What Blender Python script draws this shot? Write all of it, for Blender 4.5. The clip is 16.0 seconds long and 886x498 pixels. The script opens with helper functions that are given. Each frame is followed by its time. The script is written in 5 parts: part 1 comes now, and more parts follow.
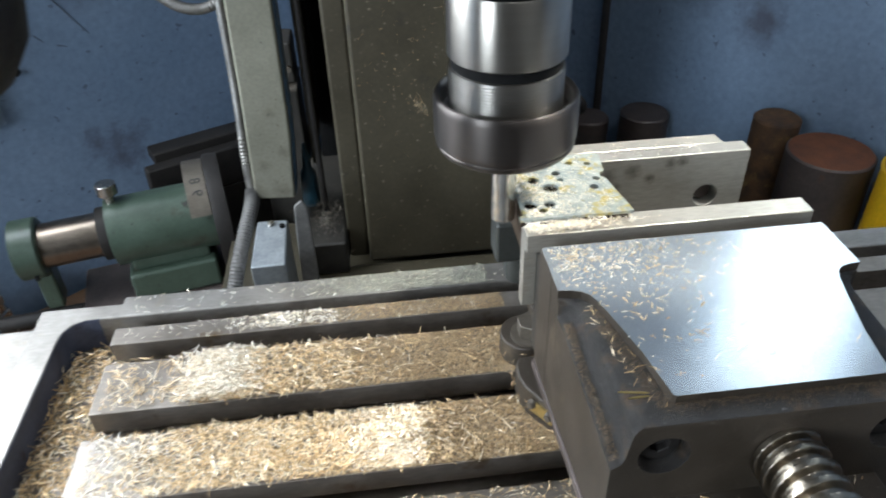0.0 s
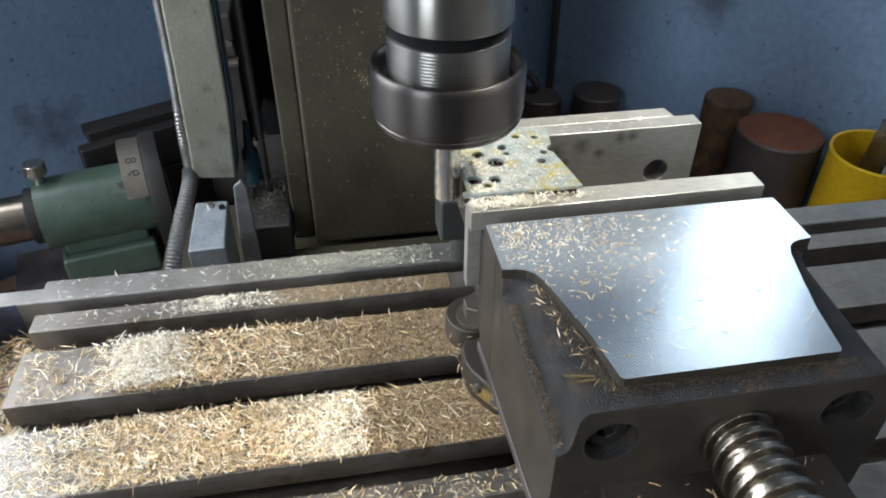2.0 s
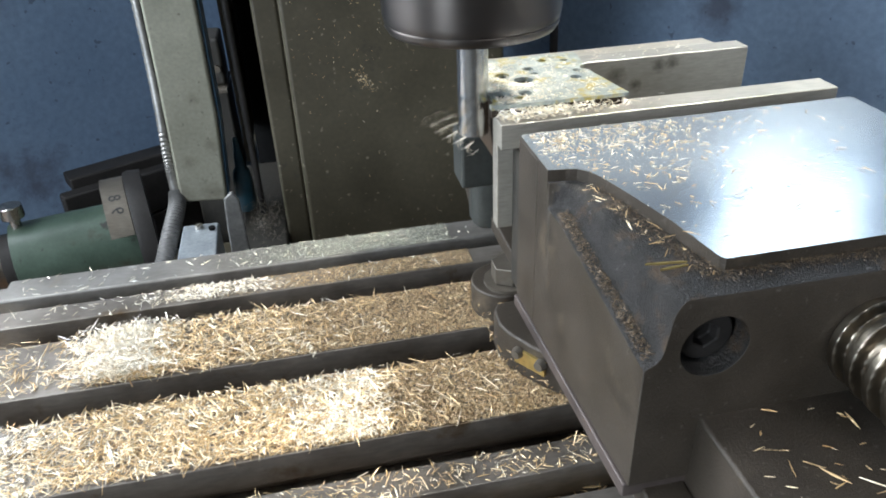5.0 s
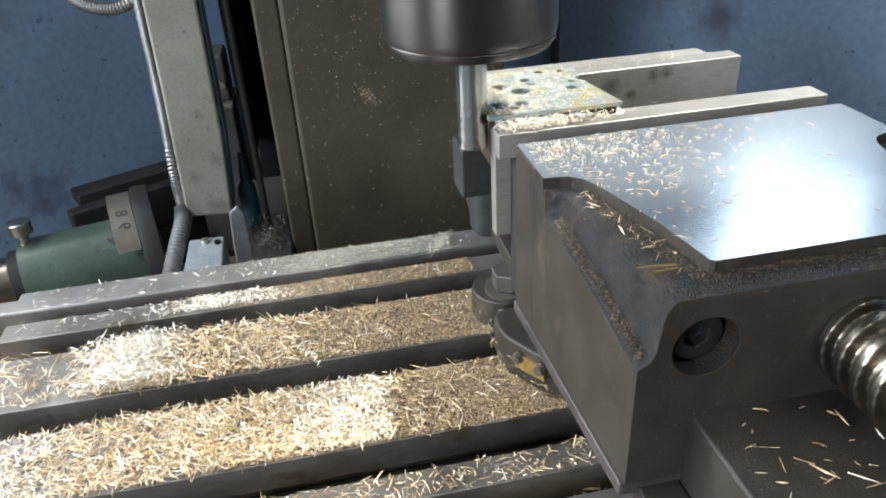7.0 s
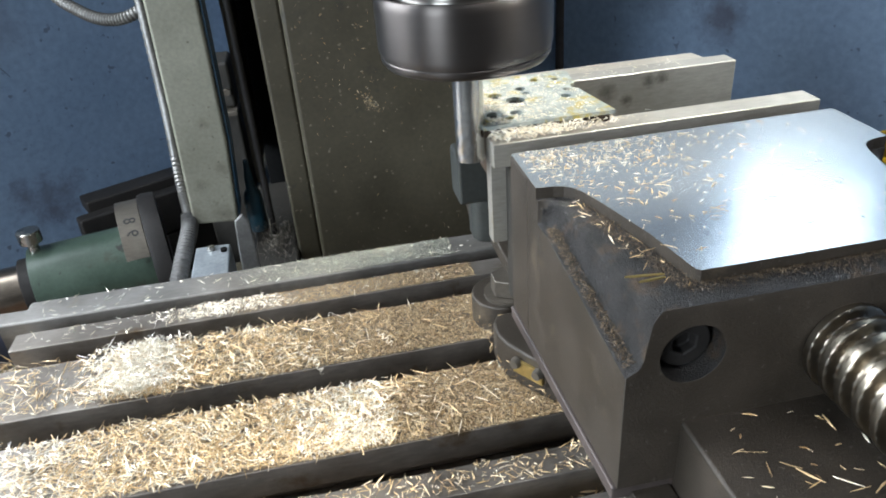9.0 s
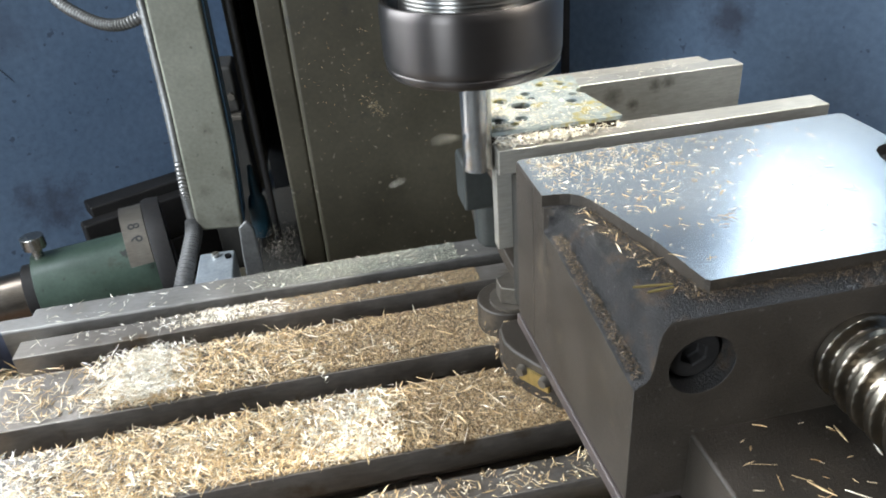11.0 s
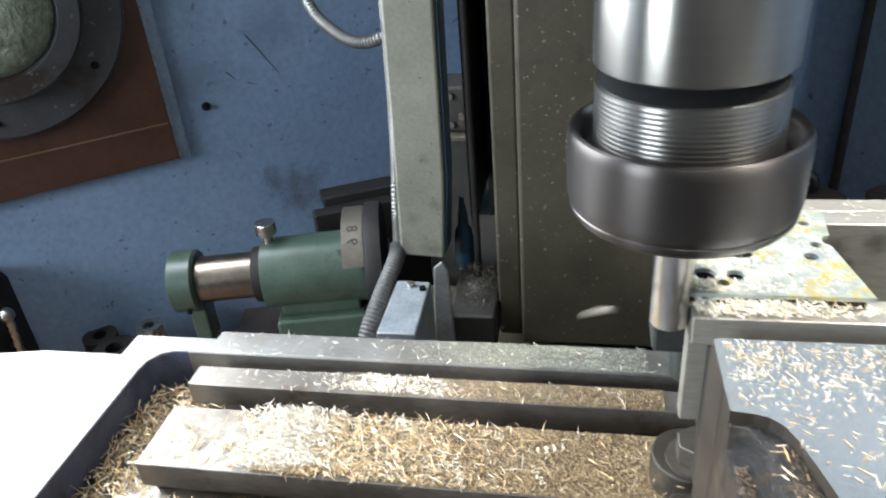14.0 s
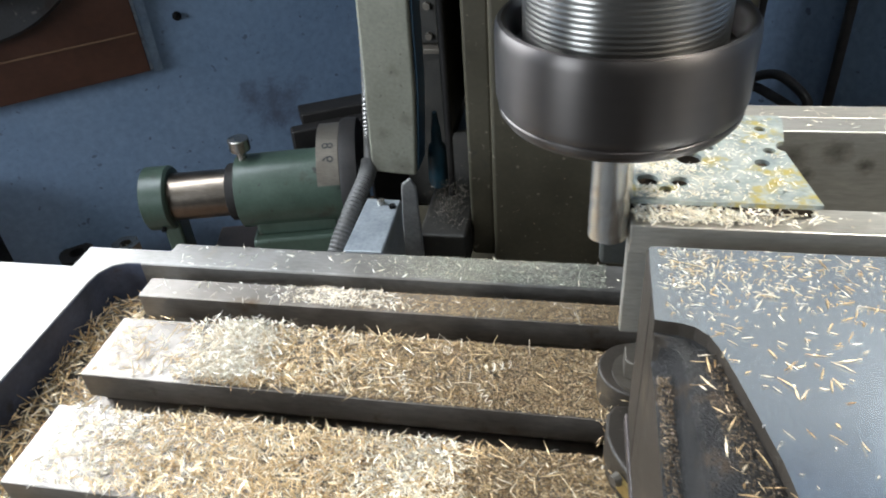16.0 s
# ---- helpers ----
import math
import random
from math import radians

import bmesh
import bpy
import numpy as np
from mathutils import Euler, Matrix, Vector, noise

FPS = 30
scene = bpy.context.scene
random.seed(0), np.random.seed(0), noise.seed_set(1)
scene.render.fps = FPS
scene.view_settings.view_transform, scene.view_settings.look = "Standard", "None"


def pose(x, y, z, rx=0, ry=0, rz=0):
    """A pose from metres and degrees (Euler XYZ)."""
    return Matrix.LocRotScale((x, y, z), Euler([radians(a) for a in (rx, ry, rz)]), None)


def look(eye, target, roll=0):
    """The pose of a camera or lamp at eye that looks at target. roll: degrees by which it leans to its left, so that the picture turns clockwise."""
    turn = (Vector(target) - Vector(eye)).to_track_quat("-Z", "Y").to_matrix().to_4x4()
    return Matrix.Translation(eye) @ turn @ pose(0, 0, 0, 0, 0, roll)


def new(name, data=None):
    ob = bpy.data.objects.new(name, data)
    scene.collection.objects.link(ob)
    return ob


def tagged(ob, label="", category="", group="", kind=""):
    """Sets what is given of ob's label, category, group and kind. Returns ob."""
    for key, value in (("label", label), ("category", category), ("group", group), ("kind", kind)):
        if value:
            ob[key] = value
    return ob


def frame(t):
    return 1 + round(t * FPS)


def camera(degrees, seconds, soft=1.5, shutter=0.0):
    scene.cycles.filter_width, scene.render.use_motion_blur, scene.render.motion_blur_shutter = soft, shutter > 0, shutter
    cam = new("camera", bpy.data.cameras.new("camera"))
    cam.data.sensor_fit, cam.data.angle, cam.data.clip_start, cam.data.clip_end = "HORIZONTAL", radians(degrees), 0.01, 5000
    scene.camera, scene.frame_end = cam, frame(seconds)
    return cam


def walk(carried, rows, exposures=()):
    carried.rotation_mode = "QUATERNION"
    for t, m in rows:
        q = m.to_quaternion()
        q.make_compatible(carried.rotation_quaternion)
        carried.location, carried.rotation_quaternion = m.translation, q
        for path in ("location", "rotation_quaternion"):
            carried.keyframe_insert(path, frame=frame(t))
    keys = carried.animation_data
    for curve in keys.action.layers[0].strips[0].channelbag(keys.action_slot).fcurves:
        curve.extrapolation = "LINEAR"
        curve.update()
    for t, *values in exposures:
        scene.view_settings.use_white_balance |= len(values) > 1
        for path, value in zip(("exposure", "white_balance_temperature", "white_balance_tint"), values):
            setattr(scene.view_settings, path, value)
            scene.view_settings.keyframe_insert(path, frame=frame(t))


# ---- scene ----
cam = camera(62.4, 16.0, soft=1.9, shutter=0.5)
PATH = [
    (0, (-0.0238, -0.0218, 1.2324), (0.0550, 0.7826, 0.6435), -1.90),
    (0.5, (-0.0116, -0.0094, 1.2225), (0.1134, 0.7956, 0.6424), -0.57),
    (1, (-0.0162, -0.0106, 1.2230), (0.1299, 0.7884, 0.6397), 0.15),
    (1.5, (-0.0135, -0.0038, 1.2150), (0.1323, 0.7830, 0.6152), 0.42),
    (2, (-0.0141, -0.0055, 1.2181), (0.1213, 0.7764, 0.6095), 0.32),
    (2.5, (-0.0127, -0.0066, 1.2162), (0.1187, 0.7752, 0.6067), -0.17),
    (3, (-0.0165, -0.0105, 1.2033), (0.1139, 0.7689, 0.5905), -0.37),
    (3.5, (-0.0253, 0.0048, 1.1524), (0.0991, 0.8039, 0.5642), -3.04),
    (4, (-0.0387, 0.0127, 1.1143), (0.1186, 0.8532, 0.5958), -2.47),
    (4.5, (-0.0353, 0.0174, 1.1253), (0.1187, 0.8568, 0.6040), -2.22),
    (5, (-0.0267, 0.0153, 1.1302), (0.1257, 0.8559, 0.6105), -2.52),
    (7.5, (-0.0252, 0.0104, 1.1339), (0.1210, 0.8614, 0.6297), -3.43),
    (8, (-0.0234, 0.0111, 1.1391), (0.1181, 0.8622, 0.6335), -3.45),
    (8.5, (-0.0210, 0.0105, 1.1383), (0.1179, 0.8614, 0.6316), -4.10),
    (11, (-0.0200, 0.0186, 1.1398), (0.1077, 0.8716, 0.6338), -4.80),
    (11.5, (-0.0243, 0.0223, 1.1486), (0.1005, 0.8743, 0.6402), -4.40),
    (12, (-0.0182, 0.0268, 1.1787), (0.0972, 0.8763, 0.6640), -2.13),
    (12.5, (0.0012, 0.0622, 1.1818), (0.0128, 0.9272, 0.6803), -0.15),
    (13, (0.0146, 0.0886, 1.1680), (-0.1187, 0.9448, 0.6690), -2.69),
    (13.5, (-0.0023, 0.1063, 1.1789), (-0.2093, 0.9488, 0.6816), -2.76),
    (14, (0.0110, 0.0864, 1.1673), (-0.1749, 0.9324, 0.6675), -5.08),
    (14.5, (0.0274, 0.0837, 1.1658), (-0.0909, 0.9057, 0.6087), -1.09),
    (15, (0.0373, 0.0902, 1.1582), (-0.0971, 0.8931, 0.5774), -2.58),
    (15.5, (0.0367, 0.0924, 1.1521), (-0.1256, 0.8871, 0.5672), -3.08),
    (16, (0.0321, 0.1012, 1.1528), (-0.1484, 0.8904, 0.5659), -4.82),
]
EXPOSURE = [(0.0, -0.07), (0.6, -0.30), (3.4, -0.27), (4.2, 0.03), (11.0, 0.03), (12.5, 0.14), (13.5, 0.36), (14.0, 0.30), (14.5, 0.13), (15.0, -0.14), (16.0, -0.20)]
walk(cam, [(t, look(eye, target, roll)) for t, eye, target, roll in PATH], EXPOSURE)

# travel of the machine table away from the operator, in metres
FEED = [(0.0, -0.0247), (1.0, -0.0241), (2.0, -0.0225), (3.0, -0.0202), (4.0, -0.0170), (5.0, -0.0149), (7.5, -0.0114),
        (8.5, -0.0094), (11.0, -0.0040), (12.0, -0.0029), (13.0, -0.0030), (14.5, -0.0030), (15.5, -0.0012), (16.0, 0.0)]

# ---- world and light ----
world = bpy.data.worlds.new("world")
scene.world = world
world.use_nodes = True
wn = world.node_tree
sky = wn.nodes.new("ShaderNodeTexSky")
sky.sky_type, sky.sun_disc, sky.sun_elevation, sky.sun_rotation = "NISHITA", False, radians(40), radians(200)
wn.nodes["Background"].inputs["Strength"].default_value = 0.1
wn.links.new(sky.outputs["Color"], wn.nodes["Background"].inputs["Color"])


def area(name, eye, target, size, power, colour, shape="RECTANGLE", size_y=None, spread=180):
    data = bpy.data.lights.new(name, "AREA")
    data.shape, data.size, data.energy, data.color, data.spread = shape, size, power, colour, radians(spread)
    if shape == "RECTANGLE":
        data.size_y = size_y or size
    ob = new(name, data)
    ob.matrix_world = look(eye, target)
    return ob


# the machine's work lamp, high beside the head: a reflector with a narrow cone
spot = bpy.data.lights.new("work_lamp_light", "SPOT")
spot.energy, spot.color, spot.spot_size, spot.spot_blend, spot.shadow_soft_size = 16.0, (1.0, 0.99, 0.92), radians(33), 0.22, 0.016
new("work_lamp_light", spot).matrix_world = look((0.27, 0.285, 1.40), (0.080, 0.340, 0.95))
# daylight in the openings of the shop's first two windows
area("window_light", (-0.94, 0.60, 1.53), (-0.10, 0.10, 1.0), 0.90, 40.0, (0.83, 0.91, 1.0), size_y=0.74)
area("window_light", (0.57, 0.75, 1.50), (0.10, 0.16, 1.0), 0.17, 1.0, (0.74, 0.89, 1.0), size_y=0.34)
# added fill light from the unseen side, set in an invented window
area("window_light", (-1.93, -1.49, 1.65), (-0.55, 0.85, 0.95), 1.0, 72.0, (0.78, 0.89, 1.0), size_y=0.9)
# added overhead fill strip under the ceiling, no known tube there
area("overhead_fill_light", (0.5, -0.5, 2.6), (0.5, -0.5, 0.0), 1.2, 12.0, (0.96, 0.98, 1.0), size_y=0.12)


# ---- materials ----
def nodes_of(name):
    m = bpy.data.materials.new(name)
    m.use_nodes = True
    return m, m.node_tree.nodes, m.node_tree.links, m.node_tree.nodes["Principled BSDF"]


def noise_tex(n, l, scale, detail=6.0, rough=0.6, stretch=(1, 1, 1)):
    co = n.new("ShaderNodeTexCoord")
    mp = n.new("ShaderNodeMapping")
    mp.inputs["Scale"].default_value = stretch
    tx = n.new("ShaderNodeTexNoise")
    tx.inputs["Scale"].default_value, tx.inputs["Detail"].default_value, tx.inputs["Roughness"].default_value = scale, detail, rough
    l.new(co.outputs["Object"], mp.inputs["Vector"])
    l.new(mp.outputs["Vector"], tx.inputs["Vector"])
    return tx.outputs["Fac"]


def ramp(n, l, fac, stops):
    r = n.new("ShaderNodeValToRGB")
    r.color_ramp.elements[0].position, r.color_ramp.elements[0].color = stops[0][0], (*stops[0][1], 1)
    r.color_ramp.elements[1].position, r.color_ramp.elements[1].color = stops[-1][0], (*stops[-1][1], 1)
    for p, c in stops[1:-1]:
        e = r.color_ramp.elements.new(p)
        e.color = (*c, 1)
    l.new(fac, r.inputs["Fac"])
    return r.outputs["Color"]


def mix(n, l, fac, a, b, how="MIX"):
    x = n.new("ShaderNodeMix")
    x.data_type, x.blend_type = "RGBA", how
    for sock, v in ((x.inputs[0], fac), (x.inputs[6], a), (x.inputs[7], b)):
        if isinstance(v, (int, float)):
            sock.default_value = v
        elif isinstance(v, tuple):
            sock.default_value = (*v, 1)
        else:
            l.new(v, sock)
    return x.outputs[2]


def surface(name, dark, light, rough=(0.35, 0.6), metal=0.0, scale=30.0, fine=400.0, bump=0.15, stretch=(1, 1, 1), stains=None,
            stain_scale=14.0, stain_from=0.58, speck=None, speck_scale=190.0, contrast=0.6):
    """Two scales of variation in colour and gloss, with fine relief; stains: a third colour in patches; speck: small marks."""
    m, n, l, b = nodes_of(name)
    big = noise_tex(n, l, scale, 5.0, 0.6)
    small = noise_tex(n, l, fine, 3.0, 0.6, stretch)
    col = ramp(n, l, big, [(0.32, dark), (0.68, light)])
    grain = ramp(n, l, small, [(0.3, (0.72, 0.72, 0.72)), (0.7, (1.1, 1.1, 1.1))])
    col = mix(n, l, contrast, col, grain, "MULTIPLY")
    if stains:
        s = noise_tex(n, l, stain_scale, 7.0, 0.65)
        f = ramp(n, l, s, [(stain_from, (0, 0, 0)), (stain_from + 0.1, (1, 1, 1))])
        col = mix(n, l, f, col, stains)
    if speck:
        s = noise_tex(n, l, speck_scale, 2.0, 0.5)
        f = ramp(n, l, s, [(0.68, (0, 0, 0)), (0.74, (1, 1, 1))])
        col = mix(n, l, f, col, speck)
    l.new(col, b.inputs["Base Color"])
    rr = n.new("ShaderNodeMapRange")
    rr.inputs["To Min"].default_value, rr.inputs["To Max"].default_value = rough
    l.new(big, rr.inputs["Value"])
    l.new(rr.outputs["Result"], b.inputs["Roughness"])
    b.inputs["Metallic"].default_value = metal
    bp = n.new("ShaderNodeBump")
    bp.inputs["Strength"].default_value, bp.inputs["Distance"].default_value = bump, 0.0008
    l.new(small, bp.inputs["Height"])
    l.new(bp.outputs["Normal"], b.inputs["Normal"])
    return m


M_TABLE = surface("table_iron", (0.185, 0.158, 0.130), (0.31, 0.275, 0.24), (0.32, 0.5), 0.75, 26, 500, 0.12, (0.25, 1, 1), (0.14, 0.095, 0.055), 20, 0.57)
M_RIM = surface("table_rim_iron", (0.21, 0.193, 0.172), (0.32, 0.30, 0.275), (0.34, 0.52), 0.7, 30, 500, 0.12, (0.3, 1, 1), (0.24, 0.20, 0.15), 22, 0.64)
M_CAST = surface("cast_iron_jaw", (0.029, 0.022, 0.015), (0.052, 0.040, 0.029), (0.42, 0.62), 0.15, 40, 1400, 0.4, (1, 1, 1), (0.085, 0.064, 0.042), 34, 0.6, (0.085, 0.074, 0.060), 520.0, contrast=0.8)
M_ROUGH = surface("rough_casting", (0.015, 0.0135, 0.0125), (0.042, 0.038, 0.035), (0.40, 0.62), 0.25, 110, 1500, 1.5, (1, 1, 1), (0.070, 0.046, 0.027), 70, 0.55, (0.13, 0.125, 0.12), 700.0, contrast=0.9)
M_PAD = surface("ground_steel", (0.42, 0.455, 0.485), (0.51, 0.55, 0.58), (0.18, 0.25), 0.74, 18, 900, 0.004, (1, 0.6, 1), (0.40, 0.39, 0.37), 24, 0.66)
M_JAW = surface("jaw_steel", (0.39, 0.36, 0.305), (0.49, 0.46, 0.40), (0.28, 0.42), 0.6, 25, 800, 0.06, (0.2, 1, 1), (0.30, 0.27, 0.23), 45, 0.66)
M_NUT = surface("spun_steel", (0.076, 0.067, 0.062), (0.090, 0.080, 0.074), (0.38, 0.43), 1.0, 8, 500, 0.006, (0.02, 0.02, 1), contrast=0.12)
M_SHANK = surface("polished_steel", (0.30, 0.278, 0.248), (0.345, 0.322, 0.292), (0.28, 0.33), 1.0, 6, 500, 0.006, (0.02, 0.02, 1), contrast=0.15)
M_DARK = surface("black_and_gap_shade", (0.004, 0.004, 0.004), (0.010, 0.010, 0.010), (0.7, 0.85), 0.0)
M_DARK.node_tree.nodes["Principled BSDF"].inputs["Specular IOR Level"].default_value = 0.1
M_THREAD = surface("fine_thread_steel", (0.26, 0.245, 0.225), (0.31, 0.295, 0.27), (0.30, 0.34), 1.0, 6, 500, 0.006, (0.02, 0.02, 1), contrast=0.15)
for m_ in (M_NUT, M_SHANK, M_THREAD):
    # turning marks run round the part and draw its highlights out lengthwise
    tn = m_.node_tree.nodes.new("ShaderNodeTangent")
    tn.direction_type, tn.axis = "RADIAL", "Z"
    pb = m_.node_tree.nodes["Principled BSDF"]
    pb.inputs["Anisotropic"].default_value, pb.inputs["Anisotropic Rotation"].default_value = 0.8, 0.25
    m_.node_tree.links.new(tn.outputs["Tangent"], pb.inputs["Tangent"])
M_CUTTER = surface("cutter_steel", (0.55, 0.53, 0.50), (0.68, 0.66, 0.62), (0.2, 0.3), 1.0, 60, 900, 0.03)
M_COLUMN = surface("olive_paint", (0.036, 0.030, 0.018), (0.064, 0.054, 0.034), (0.38, 0.55), 0.0, 12, 260, 0.15, (1, 1, 1), (0.024, 0.021, 0.017), 18, 0.62, (0.16, 0.14, 0.10))
M_BRACKET = surface("pale_green_paint", (0.172, 0.166, 0.126), (0.238, 0.230, 0.179), (0.4, 0.6), 0.0, 16, 300, 0.15, (1, 1, 1), (0.11, 0.10, 0.075), 36, 0.66, (0.10, 0.09, 0.07))
M_WALL = surface("blue_wall_paint", (0.160, 0.232, 0.340), (0.207, 0.288, 0.405), (0.5, 0.7), 0.0, 4.0, 120, 0.25, (1, 1, 1), (0.10, 0.12, 0.17), 6.0, 0.62, (0.095, 0.125, 0.18), 70.0)
def blot(m, centre, radius, colour, strength):
    """A soft dirty patch of its own ragged shape at one place of a painted surface."""
    n, l = m.node_tree.nodes, m.node_tree.links
    b = n["Principled BSDF"]
    old = b.inputs["Base Color"].links[0].from_socket
    co = n.new("ShaderNodeTexCoord")
    d = n.new("ShaderNodeVectorMath")
    d.operation = "DISTANCE"
    d.inputs[1].default_value = centre
    l.new(co.outputs["Object"], d.inputs[0])
    rag = noise_tex(n, l, 1.6 / radius, 6.0, 0.65)
    add = n.new("ShaderNodeMath")
    add.operation = "MULTIPLY_ADD"
    add.inputs[1].default_value = radius * 1.6
    l.new(rag, add.inputs[0])
    l.new(d.outputs["Value"], add.inputs[2])
    f = ramp(n, l, add.outputs[0], [(radius * 0.95, (strength,) * 3), (radius * 1.75, (0, 0, 0))])
    l.new(mix(n, l, f, old, colour), b.inputs["Base Color"])


M_STAINED = surface("stained_jaw_steel", (0.27, 0.255, 0.225), (0.35, 0.335, 0.30), (0.32, 0.46), 0.5, 25, 800, 0.06, (0.2, 1, 1), (0.22, 0.19, 0.15), 60, 0.66)
for bx, bz, br in ((0.112, 1.006, 0.006), (0.128, 1.009, 0.006), (0.139, 1.003, 0.0045), (0.151, 1.012, 0.004), (0.158, 1.0125, 0.004), (0.118, 0.998, 0.004)):
    blot(M_STAINED, (bx, 0.3695, bz), br, (0.06, 0.05, 0.04), 0.75)
for bx, bz, br in ((-0.150, 0.835, 0.012), (-0.125, 0.830, 0.014), (-0.118, 0.875, 0.008), (-0.140, 0.862, 0.008), (-0.125, 0.92, 0.006)):
    blot(M_BRACKET, (bx, 0.657, bz), br, (0.075, 0.062, 0.042), 0.55)
blot(M_WALL, (0.485, 0.864, 0.905), 0.045, (0.05, 0.05, 0.07), 0.75)
blot(M_WALL, (0.43, 0.93, 0.93), 0.05, (0.08, 0.10, 0.14), 0.6)
blot(M_WALL, (0.60, 0.72, 0.98), 0.06, (0.07, 0.08, 0.11), 0.6)
blot(M_WALL, (-0.49, 0.957, 0.90), 0.05, (0.11, 0.14, 0.19), 0.6)
blot(M_WALL, (-0.40, 1.03, 0.95), 0.05, (0.10, 0.12, 0.17), 0.5)
M_GREEN = surface("machine_green", (0.036, 0.056, 0.040), (0.057, 0.084, 0.062), (0.28, 0.42), 0.0, 25, 250, 0.12, (1, 1, 1), (0.035, 0.040, 0.028), 35, 0.58, (0.020, 0.020, 0.016), 90)
M_BLACKIRON = surface("black_iron", (0.012, 0.011, 0.0105), (0.026, 0.023, 0.021), (0.45, 0.65), 0.1, 20, 300, 0.4)
M_BLACKIRON.node_tree.nodes["Principled BSDF"].inputs["Specular IOR Level"].default_value = 0.22
M_SPINDLE = surface("oily_turned_steel", (0.20, 0.165, 0.13), (0.29, 0.245, 0.20), (0.24, 0.36), 1.0, 30, 700, 0.05, (0.05, 1, 1))
# rim iron darkened and blued for the shade inside the end trough
M_TROUGH_SHADE = surface("shaded_trough_iron", (0.040, 0.046, 0.068), (0.085, 0.098, 0.145), (0.35, 0.55), 0.2, 40, 300, 0.4, (1, 1, 1), (0.03, 0.022, 0.016), 28, 0.58)
# grey for the walls out of view, chosen to hold down bounced fill
M_UNSEEN_WALL = surface("unseen_wall_grey", (0.24, 0.235, 0.22), (0.33, 0.325, 0.31), (0.7, 0.9), 0.0, 4, 100, 0.2)
M_OIL_SHADE = surface("oily_brown_and_shade", (0.012, 0.0105, 0.008), (0.030, 0.026, 0.020), (0.5, 0.7), 0.0, 40, 300, 0.5, (1, 1, 1), (0.05, 0.04, 0.028), 60, 0.6)
M_BRIGHT = surface("bright_steel", (0.42, 0.39, 0.35), (0.56, 0.53, 0.48), (0.2, 0.34), 1.0, 30, 700, 0.05, (0.05, 1, 1))
M_SCREW = surface("greasy_screw_steel", (0.25, 0.215, 0.17), (0.36, 0.315, 0.25), (0.26, 0.33), 1.0, 40, 300, 0.01, contrast=0.2)
M_DIAL = surface("dull_dial_steel", (0.115, 0.098, 0.078), (0.17, 0.148, 0.12), (0.4, 0.5), 0.6, 30, 700, 0.05, (0.05, 1, 1))
M_RUST = surface("rusty_steel", (0.05, 0.027, 0.015), (0.13, 0.065, 0.028), (0.7, 0.9), 0.1, 60, 300, 0.8, (1, 1, 1), (0.16, 0.10, 0.035), 40, 0.56)
M_BAR = surface("dark_bar_stock", (0.055, 0.045, 0.042), (0.11, 0.085, 0.075), (0.4, 0.6), 0.35, 18, 240, 0.25, (1, 1, 1), (0.14, 0.07, 0.04), 20, 0.6)
M_RUSTTOP = surface("orange_rust", (0.10, 0.036, 0.018), (0.20, 0.068, 0.027), (0.75, 0.9), 0.0, 30, 300, 0.5, (1, 1, 1), (0.13, 0.06, 0.035), 24, 0.6)
M_YELLOW = surface("yellow_plastic", (0.60, 0.35, 0.010), (0.72, 0.44, 0.018), (0.3, 0.45), 0.0, 12, 200, 0.06, (1, 1, 1), (0.42, 0.26, 0.02), 16, 0.66)
M_ZINC = surface("galvanised", (0.30, 0.33, 0.35), (0.44, 0.47, 0.49), (0.35, 0.55), 0.6, 50, 350, 0.1, (1, 1, 1), (0.2, 0.2, 0.2), 40, 0.66)
M_SLEEVE = surface("dull_sleeve", (0.10, 0.097, 0.092), (0.18, 0.174, 0.165), (0.5, 0.65), 0.3, 50, 400, 0.1)
M_FLEX = surface("flex_conduit", (0.15, 0.145, 0.135), (0.25, 0.242, 0.228), (0.35, 0.5), 0.7, 50, 400, 0.1)
M_BOARD = surface("brown_board", (0.042, 0.017, 0.010), (0.070, 0.028, 0.017), (0.3, 0.45), 0.0, 14, 180, 0.1, (0.15, 1, 1), (0.06, 0.025, 0.015), 10, 0.62)
M_PEEL = surface("peeling_paint", (0.20, 0.27, 0.37), (0.42, 0.48, 0.56), (0.5, 0.7), 0.0, 60, 300, 0.4, (1, 1, 1), (0.07, 0.03, 0.02), 90, 0.56)
M_TRIM = surface("pale_blue_trim_paint", (0.21, 0.29, 0.41), (0.28, 0.37, 0.49), (0.45, 0.65), 0.0, 30, 200, 0.3, (1, 1, 1), (0.10, 0.13, 0.18), 60, 0.64)
M_LAMPRIM = surface("dull_grey_rim", (0.038, 0.038, 0.040), (0.062, 0.062, 0.066), (0.4, 0.6), 0.1, 18, 260, 0.3, (1, 1, 1), (0.03, 0.02, 0.016), 16, 0.56, (0.14, 0.13, 0.12), 120.0)
M_BENCH = surface("bench_wood", (0.10, 0.055, 0.03), (0.17, 0.095, 0.05), (0.5, 0.7), 0.0, 10, 120, 0.3, (0.1, 1, 1), (0.05, 0.03, 0.02), 12, 0.6)
M_WORK = surface("sheared_brass_plate", (0.24, 0.28, 0.28), (0.50, 0.53, 0.48), (0.25, 0.45), 0.4, 120, 500, 0.3, (1, 1, 1), (0.42, 0.34, 0.10), 100, 0.52, (0.16, 0.14, 0.06), 260.0)
M_CORE = surface("brown_core", (0.022, 0.013, 0.007), (0.05, 0.028, 0.012), (0.5, 0.7), 0.0, 60, 300, 0.3)
